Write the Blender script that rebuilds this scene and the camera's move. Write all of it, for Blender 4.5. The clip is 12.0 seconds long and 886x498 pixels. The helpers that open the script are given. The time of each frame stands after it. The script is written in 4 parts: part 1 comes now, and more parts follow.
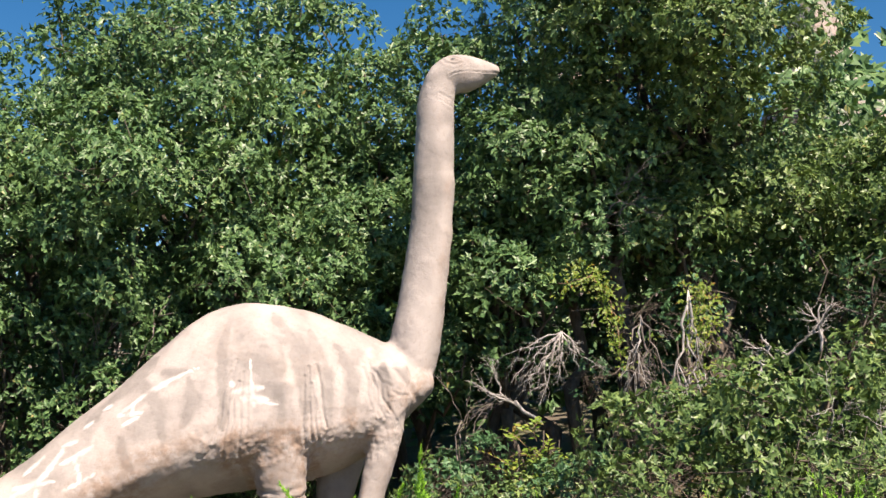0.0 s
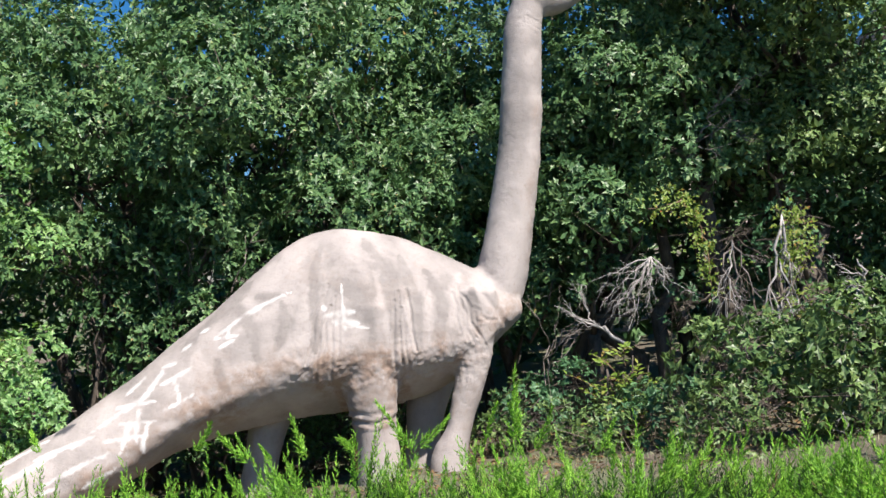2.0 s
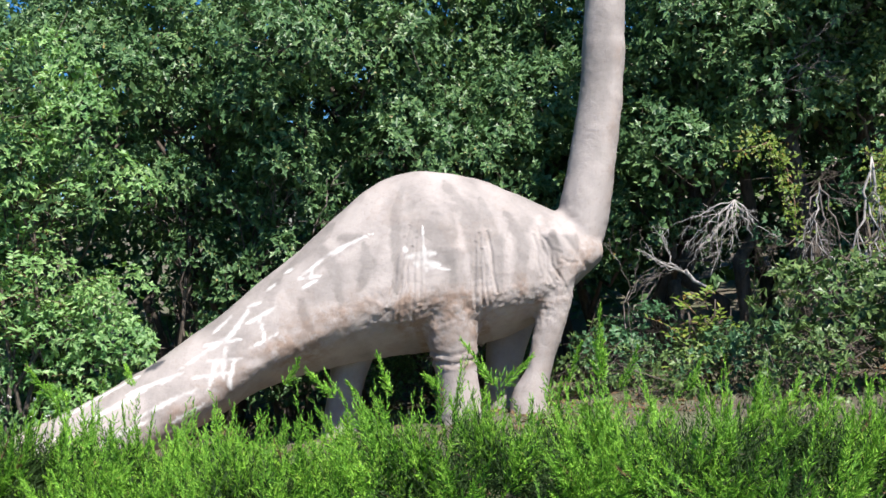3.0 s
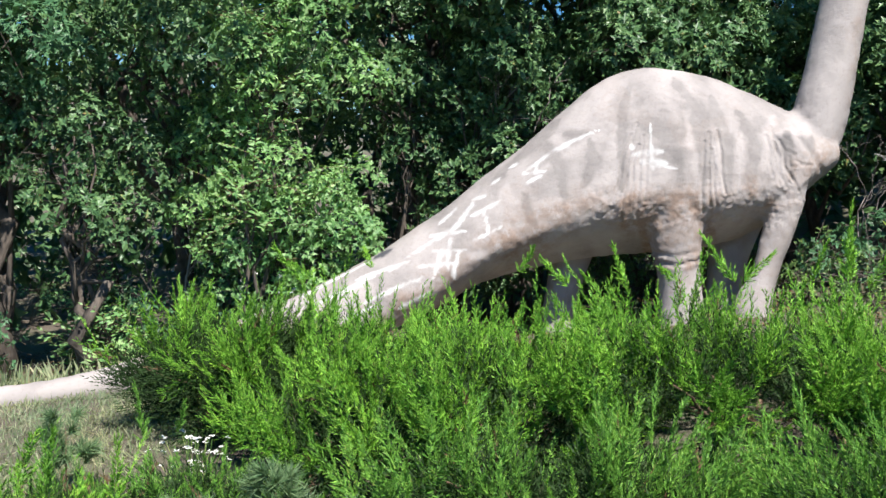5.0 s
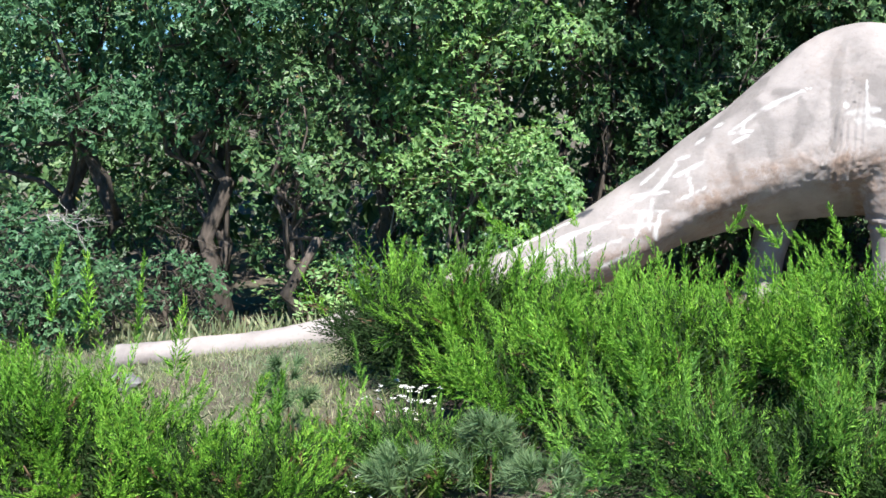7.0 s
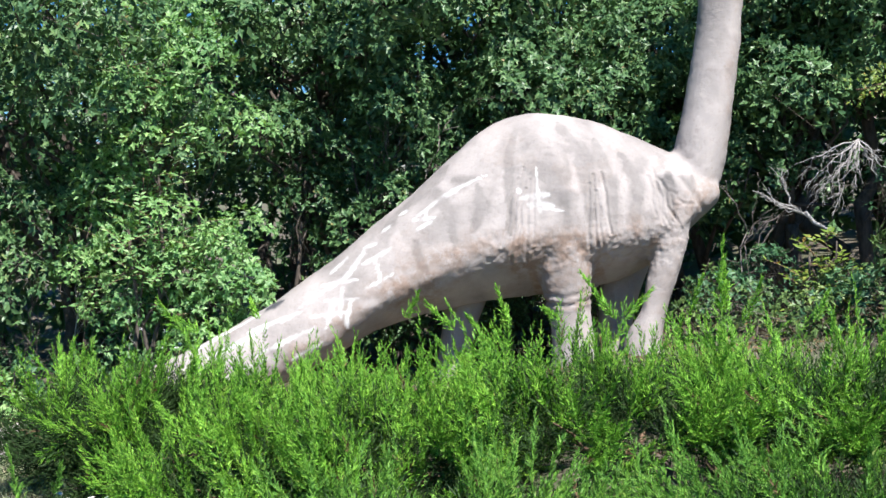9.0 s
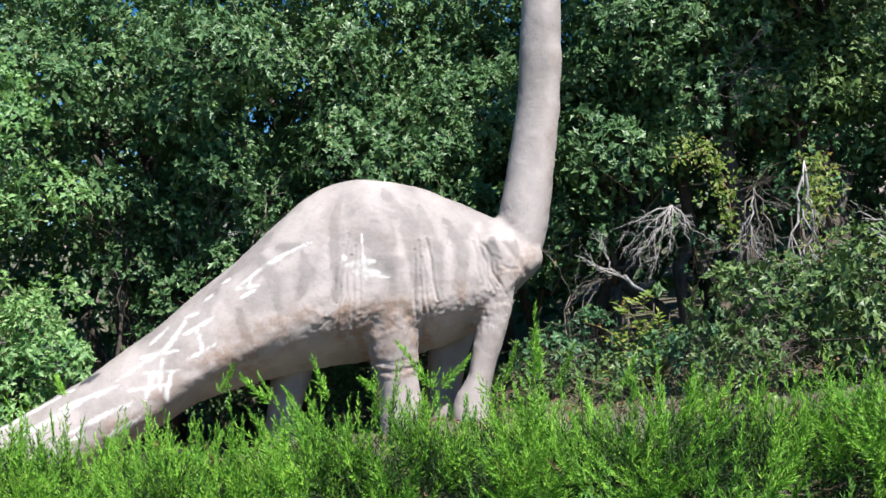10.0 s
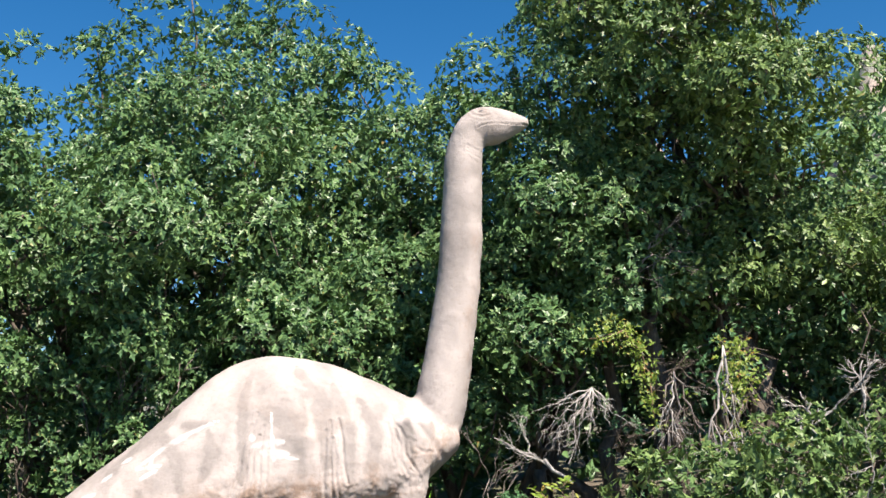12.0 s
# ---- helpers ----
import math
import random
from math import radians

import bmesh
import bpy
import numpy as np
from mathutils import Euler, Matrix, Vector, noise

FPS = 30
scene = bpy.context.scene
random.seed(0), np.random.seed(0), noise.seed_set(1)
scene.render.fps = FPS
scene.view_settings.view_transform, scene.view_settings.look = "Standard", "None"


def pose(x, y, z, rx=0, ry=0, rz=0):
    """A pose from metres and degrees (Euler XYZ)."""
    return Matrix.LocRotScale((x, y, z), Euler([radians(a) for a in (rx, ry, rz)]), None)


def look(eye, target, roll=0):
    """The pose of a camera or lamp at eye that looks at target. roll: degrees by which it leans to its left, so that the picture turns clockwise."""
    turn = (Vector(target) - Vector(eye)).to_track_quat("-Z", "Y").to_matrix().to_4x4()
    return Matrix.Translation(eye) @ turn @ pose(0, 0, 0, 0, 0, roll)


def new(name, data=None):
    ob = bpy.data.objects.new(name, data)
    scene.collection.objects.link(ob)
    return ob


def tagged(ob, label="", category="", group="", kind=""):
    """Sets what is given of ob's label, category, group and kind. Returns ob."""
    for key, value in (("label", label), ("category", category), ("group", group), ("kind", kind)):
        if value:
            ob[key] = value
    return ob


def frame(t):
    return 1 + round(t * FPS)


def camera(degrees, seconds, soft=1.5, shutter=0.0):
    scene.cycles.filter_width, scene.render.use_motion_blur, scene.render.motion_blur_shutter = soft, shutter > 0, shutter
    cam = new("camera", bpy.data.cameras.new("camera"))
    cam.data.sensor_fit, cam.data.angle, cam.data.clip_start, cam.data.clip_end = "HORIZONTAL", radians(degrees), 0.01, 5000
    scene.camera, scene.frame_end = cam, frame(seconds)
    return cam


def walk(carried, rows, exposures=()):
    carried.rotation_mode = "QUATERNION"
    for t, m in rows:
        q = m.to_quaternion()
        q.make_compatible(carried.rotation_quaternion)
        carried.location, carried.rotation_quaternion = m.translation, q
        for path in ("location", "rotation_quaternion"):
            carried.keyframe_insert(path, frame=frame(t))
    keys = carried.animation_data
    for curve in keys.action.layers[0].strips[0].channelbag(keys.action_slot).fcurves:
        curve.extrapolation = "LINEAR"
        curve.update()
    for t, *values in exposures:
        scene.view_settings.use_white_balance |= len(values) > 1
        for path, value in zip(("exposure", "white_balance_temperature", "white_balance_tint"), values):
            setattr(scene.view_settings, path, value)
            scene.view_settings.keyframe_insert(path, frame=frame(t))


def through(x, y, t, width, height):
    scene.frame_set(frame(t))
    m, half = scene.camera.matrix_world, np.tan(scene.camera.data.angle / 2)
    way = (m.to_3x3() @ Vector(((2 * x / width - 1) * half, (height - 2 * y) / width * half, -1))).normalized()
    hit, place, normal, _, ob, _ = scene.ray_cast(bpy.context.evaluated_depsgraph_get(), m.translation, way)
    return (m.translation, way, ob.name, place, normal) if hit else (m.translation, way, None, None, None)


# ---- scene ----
cam = camera(44.1, 12.0, 1.5)

PATH = [
    (0, (0.119, -0.007, 1.722), (0.081, 1.979, 1.961), -1.4),
    (0.5, (0.108, -0.001, 1.704), (0.053, 1.986, 1.926), -1.6),
    (1, (0.089, -0.002, 1.696), (-0.012, 1.988, 1.877), -1.5),
    (1.5, (0.057, 0.0, 1.653), (-0.078, 1.989, 1.818), -1.4),
    (2, (0.022, -0.007, 1.632), (-0.163, 1.98, 1.755), -1.3),
    (2.5, (-0.003, -0.011, 1.601), (-0.242, 1.973, 1.675), -1.3),
    (3, (-0.074, -0.033, 1.566), (-0.39, 1.942, 1.598), -0.9),
    (3.5, (-0.167, -0.036, 1.519), (-0.585, 1.92, 1.502), -0.7),
    (3.7, (-0.193, -0.031, 1.52), (-0.648, 1.917, 1.484), -0.5),
    (5.3, (-0.393, -0.163, 1.383), (-1.1, 1.702, 1.239), 1.0),
    (5.5, (-0.396, -0.179, 1.381), (-1.146, 1.669, 1.226), 1.1),
    (6, (-0.434, -0.232, 1.387), (-1.298, 1.564, 1.22), 1.0),
    (6.5, (-0.475, -0.272, 1.383), (-1.412, 1.485, 1.193), 0.9),
    (6.7, (-0.489, -0.296, 1.382), (-1.453, 1.444, 1.179), 0.7),
    (8.3, (-0.36, -0.185, 1.343), (-1.061, 1.685, 1.231), 0.0),
    (8.5, (-0.317, -0.144, 1.348), (-0.951, 1.75, 1.257), -0.3),
    (9, (-0.19, -0.09, 1.37), (-0.688, 1.847, 1.335), -1.0),
    (9.5, (-0.096, -0.056, 1.384), (-0.461, 1.911, 1.397), -1.4),
    (10, (0.02, 0.007, 1.443), (-0.204, 1.993, 1.509), -1.7),
    (10.5, (0.188, 0.028, 1.532), (0.061, 2.02, 1.662), -2.2),
    (11, (0.316, 0.127, 1.533), (0.224, 2.107, 1.8), -2.7),
    (11.5, (0.369, 0.2, 1.514), (0.139, 2.158, 1.855), -1.5),
    (12, (0.383, 0.22, 1.564), (0.251, 2.182, 1.932), -0.9),
]
walk(cam, [(t, look(eye, target, roll)) for t, eye, target, roll in PATH],
     exposures=[(0, 1.08, 7900, 16), (1.5, 0.94, 7000, 12), (3, 0.84, 6550, 10), (5.5, 0.84, 6400, 8), (8.5, 1.04, 6250, 8), (9.5, 0.9, 6350, 9), (10.5, 0.84, 6400, 9), (11.2, 0.96, 6600, 10), (12, 1.2, 7200, 13)])

# ---------------------------------------------------------------- light
world = bpy.data.worlds.new("world")
scene.world = world
world.use_nodes = True
SUN_TO = Vector((0.55, -0.70, 1.25)).normalized()
sky = world.node_tree.nodes.new("ShaderNodeTexSky")
sky.sky_type, sky.sun_disc = "NISHITA", False
sky.sun_elevation = math.asin(SUN_TO.z)
sky.sun_rotation = math.atan2(SUN_TO.x, SUN_TO.y)
sky.altitude, sky.dust_density, sky.ozone_density = 1500, 0.2, 3.0
deep = world.node_tree.nodes.new("ShaderNodeHueSaturation")
deep.inputs["Saturation"].default_value = 1.38
world.node_tree.links.new(sky.outputs[0], deep.inputs["Color"])
world.node_tree.links.new(deep.outputs[0], world.node_tree.nodes["Background"].inputs[0])
world.node_tree.nodes["Background"].inputs[1].default_value = 0.07
sun = new("sun", bpy.data.lights.new("sun", "SUN"))
sun.data.energy, sun.data.angle, sun.data.color = 5.0, radians(0.55), (1.0, 0.95, 0.88)
sun.matrix_world = look(SUN_TO * 50, (0, 0, 0))

rng = np.random.default_rng(7)


# ---------------------------------------------------------------- materials
def material(name, rough=0.8):
    m = bpy.data.materials.new(name)
    m.use_nodes = True
    nt = m.node_tree
    b = nt.nodes["Principled BSDF"]
    b.inputs["Roughness"].default_value = rough
    return m, nt, b


def add(nt, kind, **values):
    n = nt.nodes.new(kind)
    for k, v in values.items():
        n.inputs[k.replace("_", " ")].default_value = v
    return n


def ramp(nt, source, stops):
    r = nt.nodes.new("ShaderNodeValToRGB")
    e = r.color_ramp.elements
    while len(e) < len(stops):
        e.new(0.5)
    for k, (p, c) in zip(e, stops):
        k.position, k.color = p, (*c, 1)
    nt.links.new(source, r.inputs[0])
    return r.outputs[0]


def mix(nt, fac, a, b, blend="MIX"):
    n = nt.nodes.new("ShaderNodeMixRGB")
    n.blend_type = blend
    for i, v in enumerate((fac, a, b)):
        if isinstance(v, bpy.types.NodeSocket):
            nt.links.new(v, n.inputs[i])
        else:
            n.inputs[i].default_value = v if i == 0 else (*v, 1)
    return n.outputs[0]


def object_noise(nt, scale, detail=5, rough=0.6, stretch=(1, 1, 1)):
    co = nt.nodes.new("ShaderNodeTexCoord")
    mp = nt.nodes.new("ShaderNodeMapping")
    mp.inputs["Scale"].default_value = stretch
    nt.links.new(co.outputs["Object"], mp.inputs[0])
    n = add(nt, "ShaderNodeTexNoise", Scale=scale, Detail=detail, Roughness=rough)
    nt.links.new(mp.outputs[0], n.inputs["Vector"])
    return n.outputs[0]


def bump(nt, b, height, strength, distance):
    n = add(nt, "ShaderNodeBump", Strength=strength, Distance=distance)
    nt.links.new(height, n.inputs["Height"])
    nt.links.new(n.outputs[0], b.inputs["Normal"])


def leaf_material(name, stops, rough=0.42, through=0.14, patch=1.2):
    """Leaves: each takes its own tone; slow patches of tone over the crown; some light passes through."""
    m, nt, b = material(name, rough)
    geo = nt.nodes.new("ShaderNodeNewGeometry")
    c = ramp(nt, geo.outputs["Random Per Island"], stops)
    slow = ramp(nt, object_noise(nt, patch, 3), [(0.3, (0.72, 0.8, 0.75)), (0.7, (1.2, 1.12, 0.95))])
    c = mix(nt, 1.0, c, slow, "MULTIPLY")
    nt.links.new(c, b.inputs["Base Color"])
    b.inputs["Specular IOR Level"].default_value = 0.32
    t = nt.nodes.new("ShaderNodeBsdfTranslucent")
    warm = mix(nt, 1.0, c, (1.25, 1.3, 0.5), "MULTIPLY")
    nt.links.new(warm, t.inputs[0])
    s = nt.nodes.new("ShaderNodeMixShader")
    s.inputs[0].default_value = through
    nt.links.new(b.outputs[0], s.inputs[1])
    nt.links.new(t.outputs[0], s.inputs[2])
    nt.links.new(s.outputs[0], nt.nodes["Material Output"].inputs[0])
    return m


OAK = leaf_material("oak_leaf", [(0, (0.048, 0.112, 0.050)), (0.45, (0.085, 0.172, 0.076)), (0.8, (0.130, 0.238, 0.104)), (0.985, (0.175, 0.278, 0.120)), (1, (0.25, 0.19, 0.08))], 0.4, through=0.08)
OAK_WARM = leaf_material("yellowish_oak_leaf", [(0, (0.055, 0.105, 0.038)), (0.45, (0.098, 0.172, 0.062)), (0.85, (0.160, 0.250, 0.092)), (0.985, (0.22, 0.30, 0.11)), (1, (0.25, 0.19, 0.08))], 0.42, through=0.08)
OAK_BLUE = leaf_material("shrub_oak_leaf", [(0, (0.045, 0.114, 0.060)), (0.5, (0.077, 0.180, 0.090)), (1, (0.120, 0.247, 0.128))], through=0.08)
ELM = leaf_material("sapling_leaf", [(0, (0.13, 0.28, 0.11)), (0.5, (0.24, 0.43, 0.17)), (1, (0.38, 0.55, 0.28))], through=0.3)
VINE = leaf_material("vine_leaf", [(0, (0.12, 0.21, 0.03)), (0.7, (0.20, 0.29, 0.06)), (0.95, (0.30, 0.31, 0.08)), (1, (0.40, 0.18, 0.06))], through=0.25)
JUNIPER = leaf_material("juniper_scale", [(0, (0.05, 0.14, 0.014)), (0.4, (0.135, 0.34, 0.035)), (0.95, (0.30, 0.57, 0.075)), (1, (0.32, 0.38, 0.09))], rough=0.55, through=0.05, patch=1.7)
JUNIPER_DEEP = leaf_material("deep_green_juniper_scale", [(0, (0.055, 0.155, 0.025)), (0.5, (0.125, 0.30, 0.045)), (0.95, (0.22, 0.43, 0.07)), (1, (0.26, 0.30, 0.09))], rough=0.55, through=0.05, patch=1.7)
# old inner foliage, coloured near black to paint the shade between boughs
JUNIPER_INNER_SHADE = leaf_material("shaded_inner_juniper", [(0, (0.014, 0.036, 0.008)), (0.95, (0.034, 0.078, 0.016)), (1, (0.04, 0.04, 0.02))], rough=0.7, through=0.05)
PINE = leaf_material("pine_needle", [(0, (0.07, 0.15, 0.07)), (1, (0.22, 0.32, 0.17))], rough=0.5, through=0.15)
GRASS = leaf_material("dry_grass", [(0, (0.19, 0.26, 0.16)), (0.7, (0.35, 0.39, 0.27)), (1, (0.50, 0.47, 0.37))], rough=0.7, through=0.3)
GREEN_GRASS = leaf_material("green_grass", [(0, (0.10, 0.20, 0.05)), (0.7, (0.22, 0.33, 0.10)), (1, (0.42, 0.44, 0.22))], rough=0.6, through=0.3)
LITTER = leaf_material("litter_leaf", [(0, (0.10, 0.062, 0.04)), (1, (0.24, 0.15, 0.09))], rough=0.8, through=0.1)


def bark_material(name, dark, light):
    m, nt, b = material(name, 0.9)
    n = object_noise(nt, 14, 6, 0.65, (1, 1, 0.25))
    c = ramp(nt, n, [(0.3, dark), (0.7, light)])
    slow = ramp(nt, object_noise(nt, 2.5, 3), [(0.3, (0.7, 0.7, 0.7)), (0.7, (1.15, 1.12, 1.08))])
    nt.links.new(mix(nt, 1.0, c, slow, "MULTIPLY"), b.inputs["Base Color"])
    bump(nt, b, n, 0.8, 0.03)
    return m


BARK = bark_material("oak_bark", (0.045, 0.036, 0.03), (0.17, 0.14, 0.12))
DEAD = bark_material("weathered_dead_wood", (0.28, 0.265, 0.26), (0.54, 0.515, 0.51))
GREY = bark_material("grey_dead_wood", (0.10, 0.085, 0.08), (0.30, 0.26, 0.25))
BROWN = bark_material("brown_stem", (0.12, 0.075, 0.05), (0.32, 0.21, 0.14))


def petal_material():
    m, nt, b = material("white_petal", 0.7)
    c = ramp(nt, object_noise(nt, 30, 3), [(0.3, (0.62, 0.60, 0.55)), (0.7, (0.85, 0.84, 0.80))])
    nt.links.new(c, b.inputs["Base Color"])
    return m


PETAL = petal_material()


def ground_material():
    m, nt, b = material("dry_soil", 0.95)
    fine = object_noise(nt, 22, 8, 0.7)
    c = ramp(nt, fine, [(0.25, (0.06, 0.045, 0.035)), (0.5, (0.125, 0.10, 0.078)), (0.75, (0.22, 0.18, 0.14))])
    slow = object_noise(nt, 0.9, 4)
    c = mix(nt, ramp(nt, slow, [(0.42, (0, 0, 0)), (0.6, (1, 1, 1))]), c, (0.13, 0.135, 0.08))
    nt.links.new(c, b.inputs["Base Color"])
    bump(nt, b, fine, 0.7, 0.04)
    return m


SOIL = ground_material()


def rock_material():
    m, nt, b = material("pink_cliff_rock", 0.95)
    n = object_noise(nt, 0.045, 8, 0.65)
    c = ramp(nt, n, [(0.35, (0.19, 0.165, 0.16)), (0.5, (0.31, 0.245, 0.22)), (0.7, (0.40, 0.325, 0.29))])
    green = ramp(nt, object_noise(nt, 0.02, 6), [(0.5, (0, 0, 0)), (0.56, (1, 1, 1))])
    c = mix(nt, green, c, (0.20, 0.205, 0.18))
    nt.links.new(c, b.inputs["Base Color"])
    bump(nt, b, n, 1.0, 6.0)
    return m


ROCK = rock_material()


def stone_material():
    m, nt, b = material("field_stone", 0.9)
    n = object_noise(nt, 18, 7, 0.65)
    nt.links.new(ramp(nt, n, [(0.3, (0.10, 0.10, 0.11)), (0.7, (0.27, 0.26, 0.26))]), b.inputs["Base Color"])
    bump(nt, b, n, 0.6, 0.02)
    return m


STONE = stone_material()


def concrete_material():
    """Painted concrete: grey-beige coat, worn pale patches, brown rough stains, white painted strokes."""
    m, nt, b = material("painted_concrete", 0.85)

    def layer(name):
        a = nt.nodes.new("ShaderNodeAttribute")
        a.attribute_name = name
        return a.outputs["Fac"]

    fine = object_noise(nt, 26, 8, 0.7)
    mid = object_noise(nt, 5, 6, 0.6)
    c = ramp(nt, mid, [(0.3, (0.225, 0.2, 0.193)), (0.55, (0.27, 0.242, 0.233)), (0.75, (0.32, 0.288, 0.277))])
    pale = nt.nodes.new("ShaderNodeMath")
    pale.operation = "MULTIPLY_ADD"
    nt.links.new(mid, pale.inputs[0])
    pale.inputs[1].default_value = 0.5
    nt.links.new(layer("pale"), pale.inputs[2])
    c = mix(nt, ramp(nt, pale.outputs[0], [(0.25, (0, 0, 0)), (0.95, (1, 1, 1))]), c, (0.405, 0.36, 0.347))
    brown = nt.nodes.new("ShaderNodeMath")
    brown.operation = "MULTIPLY"
    nt.links.new(layer("stain"), brown.inputs[0])
    nt.links.new(ramp(nt, object_noise(nt, 9, 8, 0.7), [(0.34, (0, 0, 0)), (0.55, (1, 1, 1))]), brown.inputs[1])
    c = mix(nt, brown.outputs[0], c, (0.25, 0.165, 0.12))
    c = mix(nt, layer("white"), c, (0.70, 0.68, 0.68))
    c = mix(nt, layer("dark"), c, (0.06, 0.06, 0.07))
    speck = ramp(nt, fine, [(0.30, (0.86, 0.84, 0.82)), (0.46, (1, 1, 1))])
    c = mix(nt, 1.0, c, speck, "MULTIPLY")
    nt.links.new(c, b.inputs["Base Color"])
    bump(nt, b, fine, 0.42, 0.02)
    return m


CONCRETE = concrete_material()


# ---------------------------------------------------------------- mesh helpers
def sheet(name, verts, faces, mat, smooth=False):
    """A mesh from numpy arrays of vertices and equal-sided faces."""
    me = bpy.data.meshes.new(name)
    verts, faces = np.asarray(verts, np.float32), np.asarray(faces, np.int32)
    k = faces.shape[1]
    me.vertices.add(len(verts))
    me.vertices.foreach_set("co", verts.ravel())
    me.loops.add(faces.size)
    me.loops.foreach_set("vertex_index", faces.ravel())
    me.polygons.add(len(faces))
    me.polygons.foreach_set("loop_start", np.arange(0, faces.size, k, dtype=np.int32))
    me.polygons.foreach_set("loop_total", np.full(len(faces), k, np.int32))
    if smooth:
        me.polygons.foreach_set("use_smooth", np.ones(len(faces), bool))
    me.materials.append(mat)
    me.update(calc_edges=True)
    return me


def part(name, me, parent, label="", kind=""):
    ob = new(name, me)
    ob.parent = parent
    return tagged(ob, label, kind=kind)


def thing(name, label, category, group="", kind="", at=(0, 0, 0)):
    ob = new(name)
    ob.location = at
    ob.empty_display_size = 0.1
    return tagged(ob, label, category, group, kind)


def unit(v):
    return v / np.maximum(np.linalg.norm(v, axis=-1, keepdims=True), 1e-9)


def scatter(template, tris, at, along, normal, size, width=1.0):
    """Copies of a small template (x along, y across, z up) at many places."""
    along = unit(along)
    across = unit(np.cross(normal, along))
    up = np.cross(along, across)
    size = np.asarray(size).reshape(-1, 1, 1)
    T = np.asarray(template)[None]
    V = at[:, None] + size * (T[..., :1] * along[:, None] + width * T[..., 1:2] * across[:, None] + T[..., 2:] * up[:, None])
    F = (np.arange(len(at))[:, None, None] * len(template) + np.asarray(tris)[None]).reshape(-1, 3)
    return V.reshape(-1, 3), F


# a lobed oak leaf: a slim blade with a lobe on each side
OAK_LEAF = [(0, 0, 0), (0.66, 0.16, 0.03), (1.08, 0, -0.1), (0.66, -0.16, 0.03), (0.28, 0.03, 0.02), (0.52, 0.36, 0.09), (0.62, 0.06, 0.03), (0.34, -0.03, 0.02), (0.60, -0.36, 0.09), (0.68, -0.06, 0.03)]
OAK_TRIS = [(0, 2, 1), (0, 3, 2), (4, 6, 5), (7, 8, 9)]
SLIM_LEAF = [(0, 0, 0), (0.45, 0.19, 0.04), (1, 0, -0.07), (0.45, -0.19, 0.04)]
SLIM_TRIS = [(0, 2, 1), (0, 3, 2)]


def tube(points, radii, sides=7, wobble=0.0):
    """A closed tapered tube along points: vertices and triangles."""
    P, R = np.asarray(points, float), np.asarray(radii, float)
    T = unit(np.gradient(P, axis=0))
    ref = np.where(np.abs(T[:, 2:]) > 0.9, [[1.0, 0, 0]], [[0, 0, 1.0]])
    A = unit(np.cross(T, ref))
    B = np.cross(T, A)
    ang = np.arange(sides) * 2 * np.pi / sides
    ring = np.cos(ang)[None, :, None] * A[:, None] + np.sin(ang)[None, :, None] * B[:, None]
    r = R[:, None, None] * (1 + wobble * rng.normal(size=(len(P), sides, 1)))
    V = (P[:, None] + ring * r).reshape(-1, 3)
    n = len(P)
    i, j = np.meshgrid(np.arange(n - 1), np.arange(sides), indexing="ij")
    a, b2 = i * sides + j, i * sides + (j + 1) % sides
    c, d = a + sides, b2 + sides
    F = np.concatenate([np.stack([a, b2, d], -1).reshape(-1, 3), np.stack([a, d, c], -1).reshape(-1, 3)])
    caps = [(0, k + 1, k) for k in range(1, sides - 1)] + [((n - 1) * sides, (n - 1) * sides + k, (n - 1) * sides + k + 1) for k in range(1, sides - 1)]
    return V, np.concatenate([F, np.array(caps)])


def joined(pieces):
    V, F, k = [], [], 0
    for v, f in pieces:
        V.append(v), F.append(f + k)
        k += len(v)
    return np.concatenate(V), np.concatenate(F)


def bent(a, b, n=6, sway=0.12):
    """A crooked line from a to b."""
    a, b = np.asarray(a, float), np.asarray(b, float)
    t = np.linspace(0, 1, n)[:, None]
    L = np.linalg.norm(b - a)
    k = rng.normal(size=(n, 3)) * sway * L * np.sin(np.pi * t) * 0.6
    return a + (b - a) * t + k


# ---------------------------------------------------------------- ground
def ground_z(x, y):
    x, y = np.asarray(x, float), np.asarray(y, float)
    z = 0.2 + 0.12 * np.clip(x, -9, 4) - 0.42 * np.exp(-((y - 4.8) / 1.6) ** 2) - 0.2 * np.exp(-((y + 0.5) / 2.2) ** 2)
    z = z + 0.12 * np.clip(y - 14, 0, 40)
    z = z + 0.03 * np.sin(1.9 * x + 0.7 * y) * np.cos(1.3 * y - 0.8 * x) + 0.012 * np.sin(5.1 * x + 2.0) * np.sin(4.3 * y)
    return z


def make_ground():
    near = np.arange(-16, 16.01, 0.25)
    far = np.array([18, 22, 28, 40, 60, 100, 180, 400, 900, 2500.0])
    xs = np.concatenate([-far[::-1], near, far])
    ys = np.concatenate([-far[::-1], near, far]) + 4
    X, Y = np.meshgrid(xs, ys, indexing="ij")
    V = np.stack([X, Y, ground_z(X, Y)], -1).reshape(-1, 3)
    m = len(ys)
    i, j = np.meshgrid(np.arange(len(xs) - 1), np.arange(m - 1), indexing="ij")
    a = (i * m + j).ravel()
    F = np.stack([a, a + m, a + m + 1, a + 1], -1)
    ob = new("ground", sheet("ground", V, F, SOIL, True))
    tagged(ob, "dry sloping soil with sparse grass and leaf litter", "ground", kind="structure")


make_ground()


